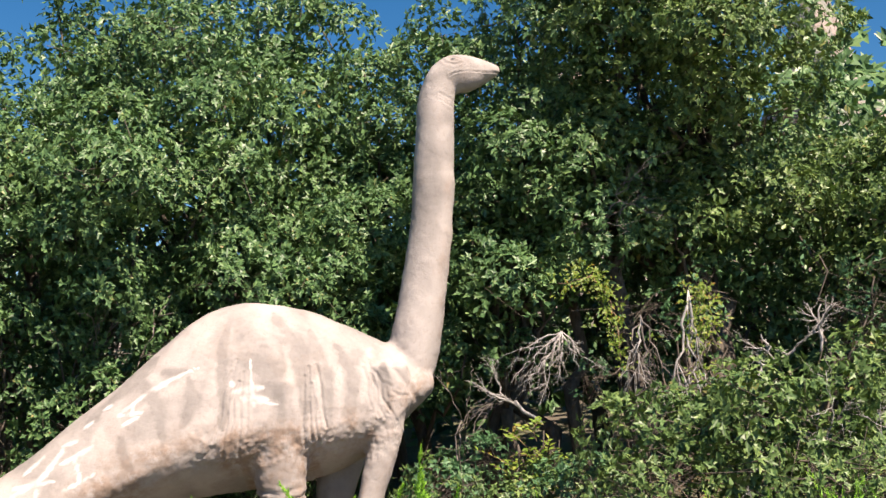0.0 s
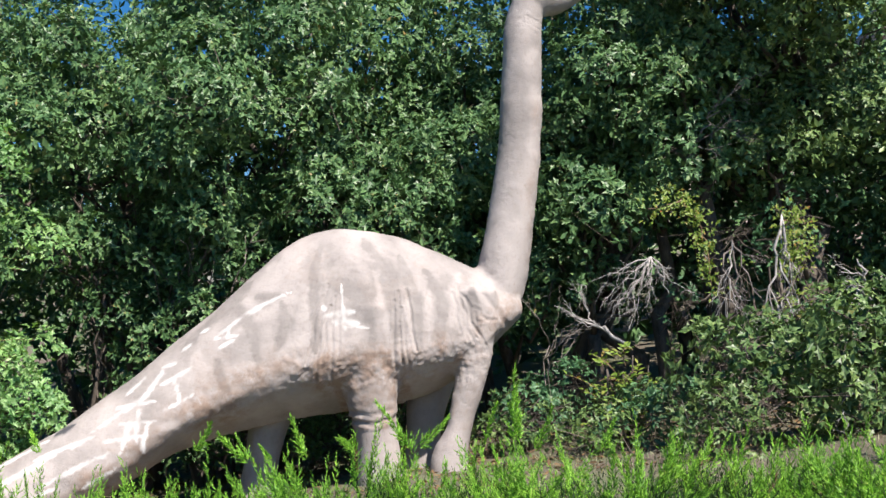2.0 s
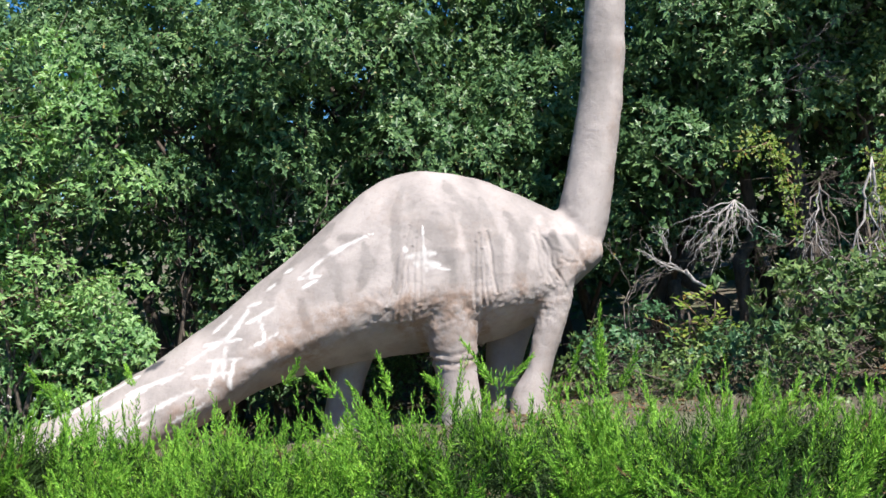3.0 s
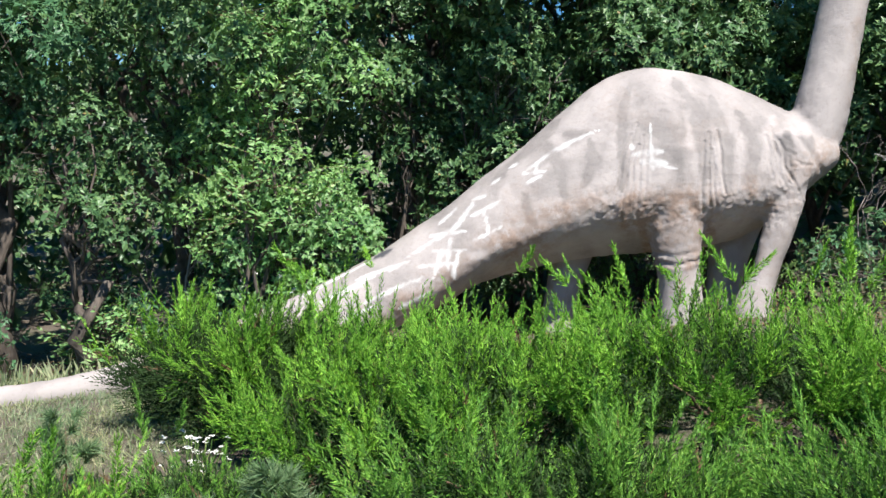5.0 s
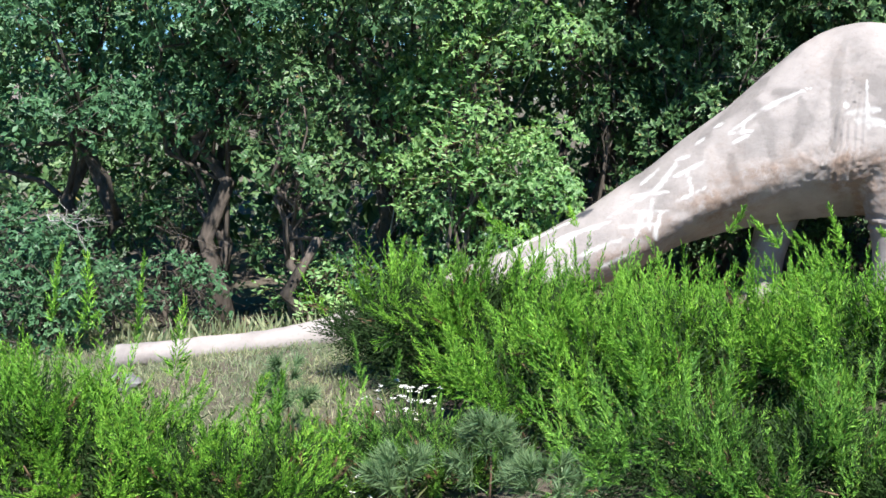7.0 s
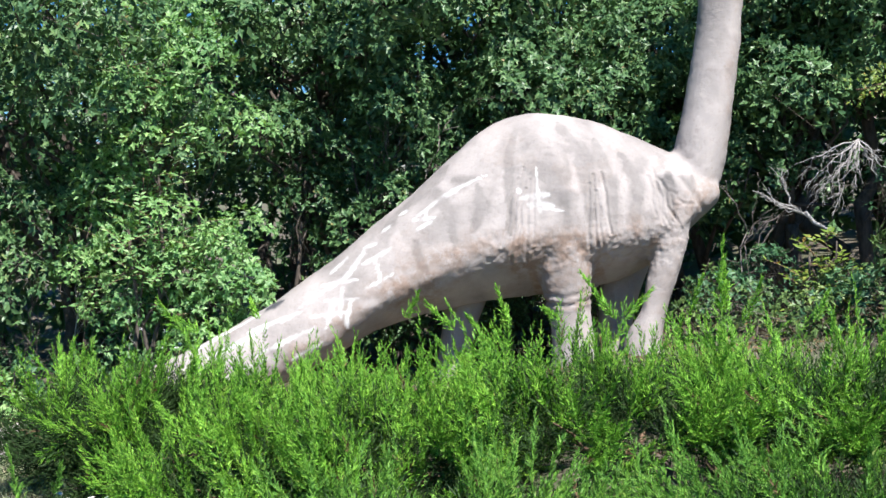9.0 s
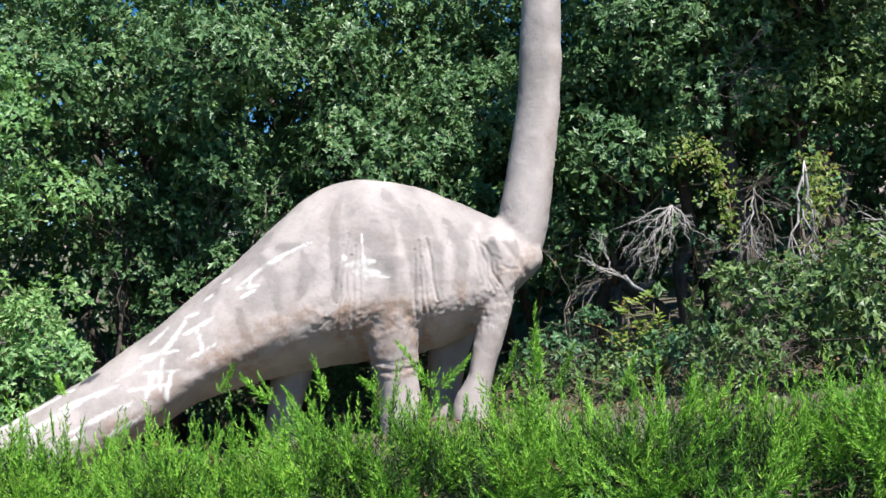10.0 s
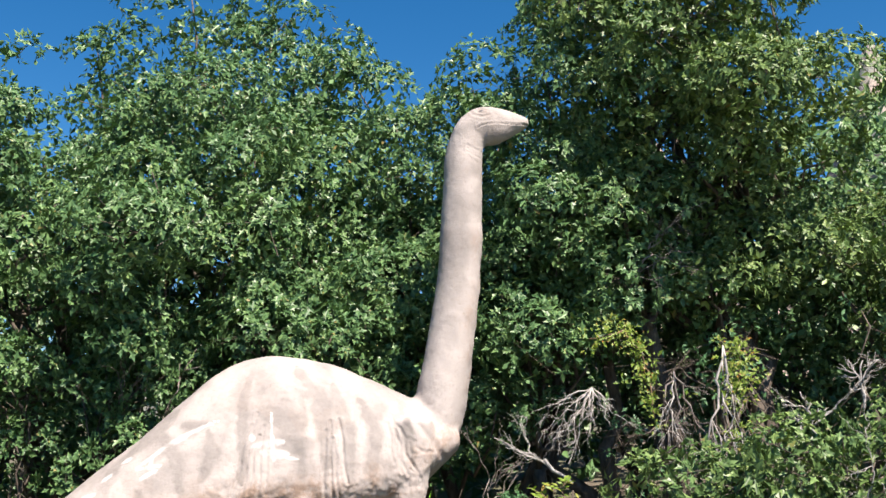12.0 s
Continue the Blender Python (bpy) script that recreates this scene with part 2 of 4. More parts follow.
def make_mountain():
    """A rocky ridge far behind the wood, highest to the right."""
    az = np.radians(np.linspace(-75, 60, 260))
    up = np.linspace(0, 1, 46)
    A, U = np.meshgrid(az, up, indexing="ij")
    d = np.degrees(A)
    crest = np.radians(4.5 + 7.0 / (1 + np.exp(-(d + 4) / 2.5)) + 8.4 * np.exp(-((d - 18.3) / 2.4) ** 2) + 4.5 * np.exp(-((d - 6) / 3.0) ** 2) + 5 * np.exp(-((d - 32) / 7.0) ** 2) + 1.2 * np.sin(d * 0.31) + 0.6 * np.sin(d * 1.7 + 1) + 0.35 * np.sin(d * 4.1))
    R = 270 + 90 * U
    rough = np.array([noise.fractal(Vector((a * 14, u * 5, 3.3)), 1.0, 2.0, 5) for a, u in zip(A.ravel(), U.ravel())]).reshape(A.shape)
    R = R + 16 * rough
    Z = np.tan(crest) * 360 * U ** 1.15 + 6 * rough * U
    V = np.stack([R * np.sin(A), R * np.cos(A), Z - 2], -1).reshape(-1, 3)
    m = len(up)
    i, j = np.meshgrid(np.arange(len(az) - 1), np.arange(m - 1), indexing="ij")
    a = (i * m + j).ravel()
    F = np.stack([a, a + m, a + m + 1, a + 1], -1)
    ob = new("backdrop_mountain", sheet("backdrop_mountain", V, F, ROCK, True))
    tagged(ob, "pinkish grey rocky mountainside beyond the trees", "mountain", kind="structure")


make_mountain()


# ---------------------------------------------------------------- dinosaur statue
MID_X = [-9, -7.6, -6.2, -5, -3.7, -2, 0, 1, 6]
MID_Y = [6.9, 7.5, 8.35, 9.5, 10.45, 11.15, 11.65, 11.8, 12]


def mid_y(x):
    """The statue's middle line, which swings forward along the tail."""
    s = np.linspace(-0.35, 0.35, 9)
    return np.mean([np.interp(np.asarray(x) + k, MID_X, MID_Y) for k in s], axis=0)


def loft(rings):
    """A closed body through rings of equal count."""
    n, k = len(rings), len(rings[0])
    V = np.concatenate(rings)
    i, j = np.meshgrid(np.arange(n - 1), np.arange(k), indexing="ij")
    a, b2 = (i * k + j).ravel(), (i * k + (j + 1) % k).ravel()
    F = np.concatenate([np.stack([a, b2, b2 + k], -1), np.stack([a, b2 + k, a + k], -1)])
    V = np.concatenate([V, rings[0].mean(0)[None], rings[-1].mean(0)[None]])
    e, o = np.arange(k), (np.arange(k) + 1) % k
    F = np.concatenate([F, np.stack([o, e, np.full(k, n * k)], -1), np.stack([e + (n - 1) * k, o + (n - 1) * k, np.full(k, n * k + 1)], -1)])
    return V, F


def finer(rows, step):
    """Rows of stations resampled smoothly along their first two columns' length."""
    R = np.asarray(rows, float)
    s = np.concatenate([[0], np.cumsum(np.linalg.norm(np.diff(R[:, :2], axis=0), axis=1))])
    q = np.linspace(0, s[-1], max(4, int(s[-1] / step)))
    out = np.stack([np.interp(q, s, R[:, c]) for c in range(R.shape[1])], -1)
    for _ in range(2):
        out[1:-1] = 0.25 * out[:-2] + 0.5 * out[1:-1] + 0.25 * out[2:]
    return out


def make_dinosaur():
    ang = np.arange(36) * 2 * np.pi / 36
    pieces = []
    # tail and trunk: x, top, bottom, half width
    trunk = [(-8.2, -0.615, -0.865, 0.12), (-7.9, -0.58, -0.83, 0.125), (-7.2, -0.49, -0.74, 0.13), (-6.74, -0.42, -0.67, 0.13),
             (-6.28, -0.28, -0.63, 0.17), (-5.6, 0.02, -0.52, 0.23), (-4.9, 0.39, -0.33, 0.30), (-4.4, 0.74, -0.12, 0.37),
             (-3.94, 1.12, 0.15, 0.45), (-3.67, 1.39, 0.34, 0.49), (-3.17, 1.83, 0.50, 0.56), (-2.64, 2.35, 0.60, 0.62),
             (-2.36, 2.52, 0.64, 0.65), (-2.05, 2.585, 0.67, 0.67), (-1.5, 2.48, 0.73, 0.66), (-1.16, 2.33, 0.84, 0.62), (-0.8, 2.17, 1.03, 0.54),
             (-0.5, 2.04, 1.38, 0.42), (-0.28, 1.90, 1.58, 0.24)]
    rings = []
    for x, top, low, w in finer(trunk, 0.12):
        t = np.array([1.0, (mid_y(x + 0.05) - mid_y(x - 0.05)) / 0.1])
        t /= np.linalg.norm(t)
        ledge = np.interp(x, [-9, -4.9, -4.0, -3.6, -2.6, -1.5, -0.8, -0.4], [0.45, 0.45, 0.40, 0.36, 0.34, 0.32, 0.33, 0.4])
        zc = low + ledge * (top - low)
        c, s = np.cos(ang), np.sin(ang)
        under = np.interp(x, [-4.6, -3.4, -0.7, -0.3], [1.0, 2.6, 2.2, 1.0])
        ww = w * np.where(s < 0, np.sign(c) * np.abs(c) ** under, c * (1 - 0.10 * np.clip(s, 0, 1)))
        rings.append(np.stack([x - t[1] * ww, mid_y(x) + t[0] * ww, zc + np.where(s > 0, top - zc, zc - low) * s], -1))
    pieces.append(loft(rings))
    # neck: z, x, half depth, half width
    neck = [(1.55, -0.50, 0.20, 0.26), (1.85, -0.44, 0.26, 0.31), (2.2, -0.415, 0.285, 0.29), (2.62, -0.345, 0.262, 0.26), (3.1, -0.28, 0.245, 0.24),
            (3.66, -0.232, 0.232, 0.225), (4.28, -0.222, 0.218, 0.21), (4.65, -0.222, 0.21, 0.20), (4.85, -0.215, 0.20, 0.19), (5.02, -0.16, 0.18, 0.18)]
    rings = []
    for z, x, a, b2 in finer(neck, 0.1):
        x += np.interp(z, [2.2, 5.0], [0.0, 0.075])
        z -= np.interp(z, [3.0, 5.0], [0.0, 0.05])
        rings.append(np.stack([x + a * np.cos(ang), mid_y(x) + b2 * np.sin(ang), z + 0.25 * a * np.cos(ang) * (z < 4.5)], -1))
    pieces.append(loft(rings))
    # head: x, middle height, half height, half width
    head = [(-0.34, 4.98, 0.06, 0.10), (-0.27, 5.02, 0.16, 0.165), (-0.14, 5.085, 0.20, 0.19), (0.0, 5.12, 0.22, 0.185), (0.1, 5.11, 0.215, 0.175),
            (0.22, 5.125, 0.175, 0.15), (0.35, 5.14, 0.115, 0.115), (0.45, 5.16, 0.06, 0.08), (0.485, 5.165, 0.03, 0.045)]
    rings = []
    for x, z, a, b2 in finer(head, 0.04):
        x, z = x + 0.085, z - 0.06
        rings.append(np.stack([np.full(36, x), mid_y(x) + b2 * np.cos(ang), z + a * np.sin(ang)], -1))
    pieces.append(loft(rings))
    # legs: z, x, half depth, half width; each with its side of the middle line
    hind_legs = [(-0.40, [(1.75, -1.80, 0.34, 0.24), (1.3, -1.75, 0.33, 0.27), (0.93, -1.735, 0.285, 0.26), (0.62, -1.70, 0.235, 0.22), (0.55, -1.69, 0.222, 0.215), (0.3, -1.67, 0.205, 0.21), (0.1, -1.66, 0.235, 0.24), (-0.2, -1.65, 0.25, 0.25)]),
            (0.40, [(1.6, -2.45, 0.34, 0.24), (1.0, -2.7, 0.28, 0.24), (0.6, -2.86, 0.215, 0.21), (0.27, -2.93, 0.18, 0.19), (0.0, -2.98, 0.19, 0.2), (-0.4, -3.0, 0.23, 0.23)])]
    fore_legs = [(-0.36, [(1.9, -0.70, 0.22, 0.16), (1.5, -0.68, 0.21, 0.19), (1.2, -0.70, 0.175, 0.18), (0.89, -0.785, 0.155, 0.165), (0.61, -0.865, 0.145, 0.155), (0.4, -0.94, 0.165, 0.16), (0.25, -0.99, 0.185, 0.18), (-0.1, -1.0, 0.20, 0.20)]),
            (0.36, [(1.6, -0.95, 0.24, 0.2), (1.0, -1.18, 0.24, 0.2), (0.74, -1.27, 0.235, 0.2), (0.4, -1.32, 0.18, 0.18), (-0.15, -1.35, 0.21, 0.2)])]
    for side, rows in hind_legs + fore_legs:
        rings = []
        for z, x, a, b2 in finer(rows[::-1], 0.08):
            rings.append(np.stack([x + a * np.cos(ang), mid_y(x) + side + b2 * np.sin(ang), np.full(36, z)], -1))
        pieces.append(loft(rings))
    V, F = joined(pieces)
    rough = new("rough_form", sheet("rough_form", V, F, CONCRETE))
    mod = rough.modifiers.new("remesh", "REMESH")
    mod.mode, mod.voxel_size = "VOXEL", 0.029
    mod = rough.modifiers.new("smooth", "SMOOTH")
    mod.factor, mod.iterations = 0.5, 7
    bpy.context.view_layer.update()
    me = bpy.data.meshes.new_from_object(rough.evaluated_get(bpy.context.evaluated_depsgraph_get()))
    bpy.data.objects.remove(rough)
    bm = bmesh.new()
    bm.from_mesh(me)
    edges = [e for e in bm.edges if all(v.co.z > 4.6 or (-2.5 < v.co.x < -0.35 and 0.95 < v.co.z < 2.3 and v.co.y < mid_y(v.co.x)) for v in e.verts)]
    bmesh.ops.subdivide_edges(bm, edges=edges, cuts=1, use_grid_fill=True)
    bm.to_mesh(me)
    bm.free()
    n = len(me.vertices)
    P = np.empty(n * 3, np.float32)
    me.vertices.foreach_get("co", P)
    P = P.reshape(-1, 3).astype(float)
    N = np.empty(n * 3, np.float32)
    me.vertex_normals.foreach_get("vector", N)
    N = N.reshape(-1, 3).astype(float)
    x, z = P[:, 0], P[:, 2]
    near = P[:, 1] < mid_y(x) + 0.05
    lump = np.array([noise.fractal(Vector(p * 2.2), 0.9, 2.0, 4) for p in P])
    fine = np.array([noise.fractal(Vector(p * 9.0), 0.8, 2.0, 3) for p in P])
    rough2 = np.array([noise.fractal(Vector(p * 22.0), 0.7, 2.0, 2) for p in P])
    body = (z < 2.7) & (x < -0.1)
    # coarse, unsmoothed plaster low on the flank, the legs and the chest
    edge_z = np.interp(x, [-4.4, -3.7, -2.6, -1.5, -0.8, -0.4, 0], [0.0, 0.55, 1.1, 1.15, 1.25, 1.6, 1.9])
    coarse = np.exp(-((z - edge_z) / 0.22) ** 2) * body + 0.6 * ((z < edge_z) & (z > 0.55) & body & near & (np.abs(x + 1.73) < 0.36))
    coarse *= np.where(x > -0.62, 0.45, 1.0)
    coarse = np.clip(coarse + 0.4 * (body & (x > -0.95) & (x < -0.45) & (z > 0.5) & (z < 1.3)), 0, 1)
    coarse += 0.45 * np.exp(-((x - np.interp(z, [2.2, 3.7, 4.6], [-0.13, 0.0, 0.0])) / 0.07) ** 2) * (z > 2.1) * (z < 4.0)
    disp = 0.010 * lump + 0.003 * fine + coarse * (0.007 * fine + 0.006 * rough2)

    def groove(xs, zs, depth, w):
        q = np.linspace(0, 1, 40)
        cx, cz = np.interp(q, np.linspace(0, 1, len(xs)), xs), np.interp(q, np.linspace(0, 1, len(zs)), zs)
        d = np.full(n, 9.0)
        box = near & (x > cx.min() - 0.2) & (x < cx.max() + 0.2) & (z > cz.min() - 0.2) & (z < cz.max() + 0.2)
        d[box] = np.sqrt(((x[box, None] - cx) ** 2 + (z[box, None] - cz) ** 2).min(1))
        return depth * (0.55 * np.exp(-((d - 1.9 * w) / w) ** 2) - np.exp(-(d / w) ** 2))

    r = np.random.default_rng(5)
    # bundles of skin folds: x, low, high, how many, spacing, lean
    for fx, lo, hi, count, gap, lean in [(-2.10, 1.04, 1.98, 5, 0.055, -0.04), (-1.38, 1.12, 1.92, 4, 0.05, 0.03), (-0.78, 1.3, 2.0, 5, 0.045, 0.07), (-0.60, 1.4, 1.8, 2, 0.055, 0.08)]:
        for k in range(count):
            o = (k - (count - 1) / 2) * gap + r.normal() * 0.006
            a, b2 = lo + r.uniform(0, 0.2), hi - r.uniform(0, 0.25)
            disp += groove([fx + o * 0.7 - lean, fx + o + r.normal() * 0.005, fx + o * 1.1 + r.normal() * 0.005, fx + o * 1.3 + lean], [b2, b2 * 0.67 + a * 0.33, b2 * 0.33 + a * 0.67, a], (0.014 if fx < -1 else 0.008) * r.uniform(0.5, 1.2), 0.0135)
    for k in range(6):
        rad = 0.14 + 0.07 * k
        th = np.linspace(radians(r.uniform(-10, 70)), radians(r.uniform(110, 190)), 14)
        warp = 1 + 0.09 * np.sin(th * 3 + r.uniform(0, 6)) + 0.04 * np.sin(th * 7 + k)
        disp += groove(-1.88 + rad * 0.95 * warp * np.cos(th), 1.93 + rad * 1.1 * warp * np.sin(th), 0.0032, 0.02)
    disp += groove([-1.95, -1.7, -1.48], [0.64, 0.60, 0.66], 0.022, 0.02) + groove([-1.93, -1.7, -1.5], [0.72, 0.68, 0.73], 0.015, 0.02)
    disp += groove([-0.72, -0.5, -0.4], [2.02, 1.7, 1.55], 0.010, 0.03)
    # head: mouth, eyelids, throat folds
    mouth = groove([0.015, 0.065, 0.185, 0.385, 0.555], [4.985, 5.015, 5.040, 5.045, 5.065], 0.011, 0.008)
    disp += mouth
    disp += groove([0.005, 0.065, 0.135], [5.175, 5.202, 5.175], 0.008, 0.009) + groove([0.015, 0.075, 0.135], [5.155, 5.145, 5.162], 0.008, 0.008)
    disp += groove([-0.065, -0.035, 0.065, 0.145], [5.190, 5.130, 5.105, 5.130], 0.006, 0.012)
    for k in range(3):
        disp += groove([-0.095, -0.005, 0.085], [4.785 - 0.035 * k, 4.740 - 0.035 * k, 4.725 - 0.035 * k], 0.005, 0.012)
    # the flank's rough hem overhangs a smooth, drawn-in belly between the legs
    hem = np.clip((edge_z - 0.05 - z) / 0.07, 0, 1) * np.clip((-0.1 - N[:, 2]) / -0.5 + 0.6, 0, 1)
    legs = np.maximum(np.clip(1.5 - np.abs(x + 1.72) / 0.30, 0, 1), np.clip(1.5 - np.abs(x + 0.80) / 0.28, 0, 1) * (x > -1.2))
    hem *= np.clip((z - 0.35) / 0.2, 0, 1) * (1 - legs) * body * near * (x > -3.9) * (x < -0.45)
    disp -= 0.085 * hem
    P += N * disp[:, None]
    me.vertices.foreach_set("co", P.astype(np.float32).ravel())
    me.polygons.foreach_set("use_smooth", np.ones(len(me.polygons), bool))

    # coats of paint and weathering, and shade painted along the mouth
    def stroke(points, w, soft=0.4, both=False):
        """A brushed stroke through points, thinner towards its ends, with a ragged edge."""
        q = np.linspace(0, 1, 30)
        t = np.linspace(0, 1, len(points))
        cx, cz = np.interp(q, t, [p[0] for p in points]), np.interp(q, t, [p[1] for p in points])
        wide = w * (0.45 + 0.65 * np.sqrt(np.sin(np.pi * q)))
        box = (near | both) & (x > cx.min() - 2 * w) & (x < cx.max() + 2 * w) & (z > cz.min() - 2 * w) & (z < cz.max() + 2 * w)
        d = np.full(n, 9.0)
        wx, wz = x + 0.4 * w * lump, z + 0.4 * w * fine
        d[box] = (np.hypot(wx[box, None] - cx, wz[box, None] - cz) / wide).min(1)
        return np.clip((0.95 + 0.35 * np.clip(fine, -1, 1) - d) / soft, 0, 1)

    pale = np.zeros(n)
    # bare pale patches on the flank, the rump, the neck and the tail
    for points, w in [([(-3.02, 1.48), (-2.75, 1.67), (-2.42, 1.86)], 0.05), ([(-2.27, 1.9), (-2.33, 1.42), (-2.52, 1.2)], 0.11), ([(-1.35, 1.79), (-1.29, 1.18)], 0.055), ([(-1.14, 1.85), (-1.13, 1.4)], 0.05),
                      ([(-0.85, 2.05), (-0.91, 1.5)], 0.10), ([(-0.6, 1.96), (-0.38, 2.05), (-0.32, 2.25)], 0.07), ([(-2.7, 1.15), (-2.96, 1.1), (-3.17, 0.89)], 0.16), ([(-1.62, 2.05), (-1.5, 1.4)], 0.06),
                      ([(-3.0, 1.9), (-2.8, 1.75)], 0.08), ([(-3.3, 1.3), (-3.2, 0.9)], 0.12), ([(-2.02, 1.5), (-1.8, 1.5)], 0.14)]:
        pale = np.maximum(pale, stroke(points, w, 1.1, True))
    for points, w in [([(-0.16, 2.6), (-0.1, 2.75)], 0.1), ([(-0.12, 3.35), (-0.06, 3.5)], 0.09), ([(-0.06, 3.9), (-0.03, 4.0)], 0.1), ([(-0.08, 4.3), (0, 4.4)], 0.1),
                      ([(-1.7, 0.5), (-1.65, 0.1)], 0.2), ([(-0.95, 0.5), (-1.0, 0.1)], 0.17), ([(-4.8, 0.15), (-4.4, 0.35)], 0.14),
                      ([(-5.3, -0.1), (-6.2, -0.4)], 0.08), ([(-6.6, -0.5), (-6.9, -0.55)], 0.1), ([(-7.5, -0.6), (-7.9, -0.65)], 0.07)]:
        pale = np.maximum(pale, stroke(points, w, 1.1, True))
    # grey-brown bands of the older coat
    band = np.zeros(n)
    for points, w in [([(-1.80, 2.42), (-1.57, 2.13), (-1.44, 1.72), (-1.45, 1.4)], 0.075), ([(-1.45, 2.25), (-1.25, 1.85), (-1.23, 1.3)], 0.06), ([(-1.18, 2.1), (-1.02, 1.75), (-1.0, 1.4)], 0.07),
                      ([(-2.54, 1.80), (-2.47, 1.59), (-2.56, 1.38)], 0.06), ([(-2.8, 1.86), (-2.55, 1.86)], 0.05), ([(-2.98, 1.78), (-2.8, 1.55), (-2.72, 1.2)], 0.06), ([(-2.02, 2.0), (-1.85, 1.85), (-1.66, 1.9)], 0.10),
                      ([(-2.2, 2.35), (-2.24, 1.9), (-2.2, 1.3)], 0.055), ([(-3.45, 1.42), (-3.2, 1.68), (-2.9, 2.0)], 0.08), ([(-0.72, 1.9), (-0.66, 1.5)], 0.07), ([(-1.72, 1.75), (-1.66, 1.3)], 0.05), ([(-3.1, 1.25), (-2.98, 0.95)], 0.06)]:
        band = np.maximum(band, stroke(points, 1.15 * w, 0.7, True))
    broad = np.array([noise.fractal(Vector((q[0] * 2.6 + 3, q[1] * 1.2, q[2] * 1.3)), 0.9, 2.0, 3) for q in P])
    pale = np.clip((0.40 + 0.6 * np.clip(broad, -0.6, 0.8) + 0.75 * pale * (0.8 + 0.4 * lump) + 0.2 * coarse) * (1 - band), 0, 1) - 0.25 * band * np.interp(x, [-6.0, -4.4, -3.2, -2.6], [0.15, 0.18, 0.45, 0.95])
    white = np.zeros(n)
    thigh_marks = [([(-1.97, 1.97), (-1.95, 1.6)], 0.016), ([(-2.12, 1.66), (-1.85, 1.7)], 0.045), ([(-2.05, 1.6), (-1.8, 1.58)], 0.05), ([(-1.95, 1.75), (-1.93, 1.5)], 0.03), ([(-1.82, 1.55), (-1.70, 1.53)], 0.018), ([(-2.14, 1.76), (-2.12, 1.72)], 0.025),
                      ([(-2.45, 1.90), (-2.85, 1.72), (-3.15, 1.48)], 0.026), ([(-3.15, 1.46), (-2.92, 1.5)], 0.018), ([(-3.1, 1.38), (-2.95, 1.46)], 0.02), ([(-3.05, 1.55), (-3.0, 1.42)], 0.018),
                      ([(-3.32, 1.52), (-3.24, 1.57)], 0.018), ([(-3.48, 1.36), (-3.4, 1.42)], 0.018), ([(-3.66, 1.2), (-3.5, 1.25)], 0.018), ([(-3.62, 1.05), (-3.35, 1.2)], 0.022)]
    tail_marks = [([(-4.2, 0.62), (-3.75, 0.95), (-3.62, 1.2)], 0.03), ([(-4.0, 0.85), (-3.65, 0.9)], 0.02), ([(-3.95, 0.7), (-3.6, 0.72)], 0.02), ([(-3.8, 0.85), (-3.78, 0.55)], 0.025), ([(-4.05, 0.55), (-3.7, 0.6)], 0.022),
                      ([(-4.6, 0.42), (-4.15, 0.6)], 0.028), ([(-4.9, 0.2), (-4.45, 0.45)], 0.03), ([(-4.5, 0.2), (-4.1, 0.42)], 0.025), ([(-5.1, 0.25), (-4.55, 0.58)], 0.022), ([(-4.35, 0.30), (-4.0, 0.45)], 0.022), ([(-3.9, 0.45), (-3.86, 0.75)], 0.024), ([(-3.72, 0.45), (-3.7, 0.7)], 0.022),
                      ([(-3.95, 0.95), (-3.8, 1.12)], 0.022), ([(-3.55, 0.82), (-3.3, 0.95)], 0.018), ([(-3.5, 1.1), (-3.42, 0.9)], 0.018), ([(-4.75, 0.0), (-4.4, 0.18)], 0.024), ([(-4.2, 0.15), (-3.95, 0.3)], 0.02)]
    for points, w in thigh_marks + tail_marks:
        white = np.maximum(white, stroke(points, w, 0.6))
    white *= np.clip(0.75 + 0.55 * lump + 0.3 * fine, 0.3, 1.0)
    # black tail mark, mouth crease darkened in place of its shade, eye slit
    dark = stroke([(-4.52, 0.62), (-4.44, 0.66), (-4.36, 0.70)], 0.035, 0.5) + 0.5 * np.clip(-mouth / 0.011, 0, 1) + stroke([(0.04, 5.172), (0.08, 5.18)], 0.012, 0.6)
    stain = np.clip(coarse * (0.45 + 0.9 * lump + 0.3 * fine) + 0.12 * (lump > 0.35) + 0.35 * ((np.abs(x + 1.73) < 0.36) & (z < 1.4) & (z > 0.6) & near) * np.clip(0.5 + lump, 0, 1), 0, 0.8)
    for name, values in (("pale", pale), ("white", white), ("dark", np.clip(dark, 0, 1)), ("stain", stain)):
        a = me.attributes.new(name, "FLOAT", "POINT")
        a.data.foreach_set("value", values.astype(np.float32))
    me.materials.clear()
    me.materials.append(CONCRETE)
    me.name = "dinosaur_statue"
    ob = new("dinosaur_statue", me)
    tagged(ob, "weathered beige concrete long-necked dinosaur statue with white scrawls", "statue")


make_dinosaur()


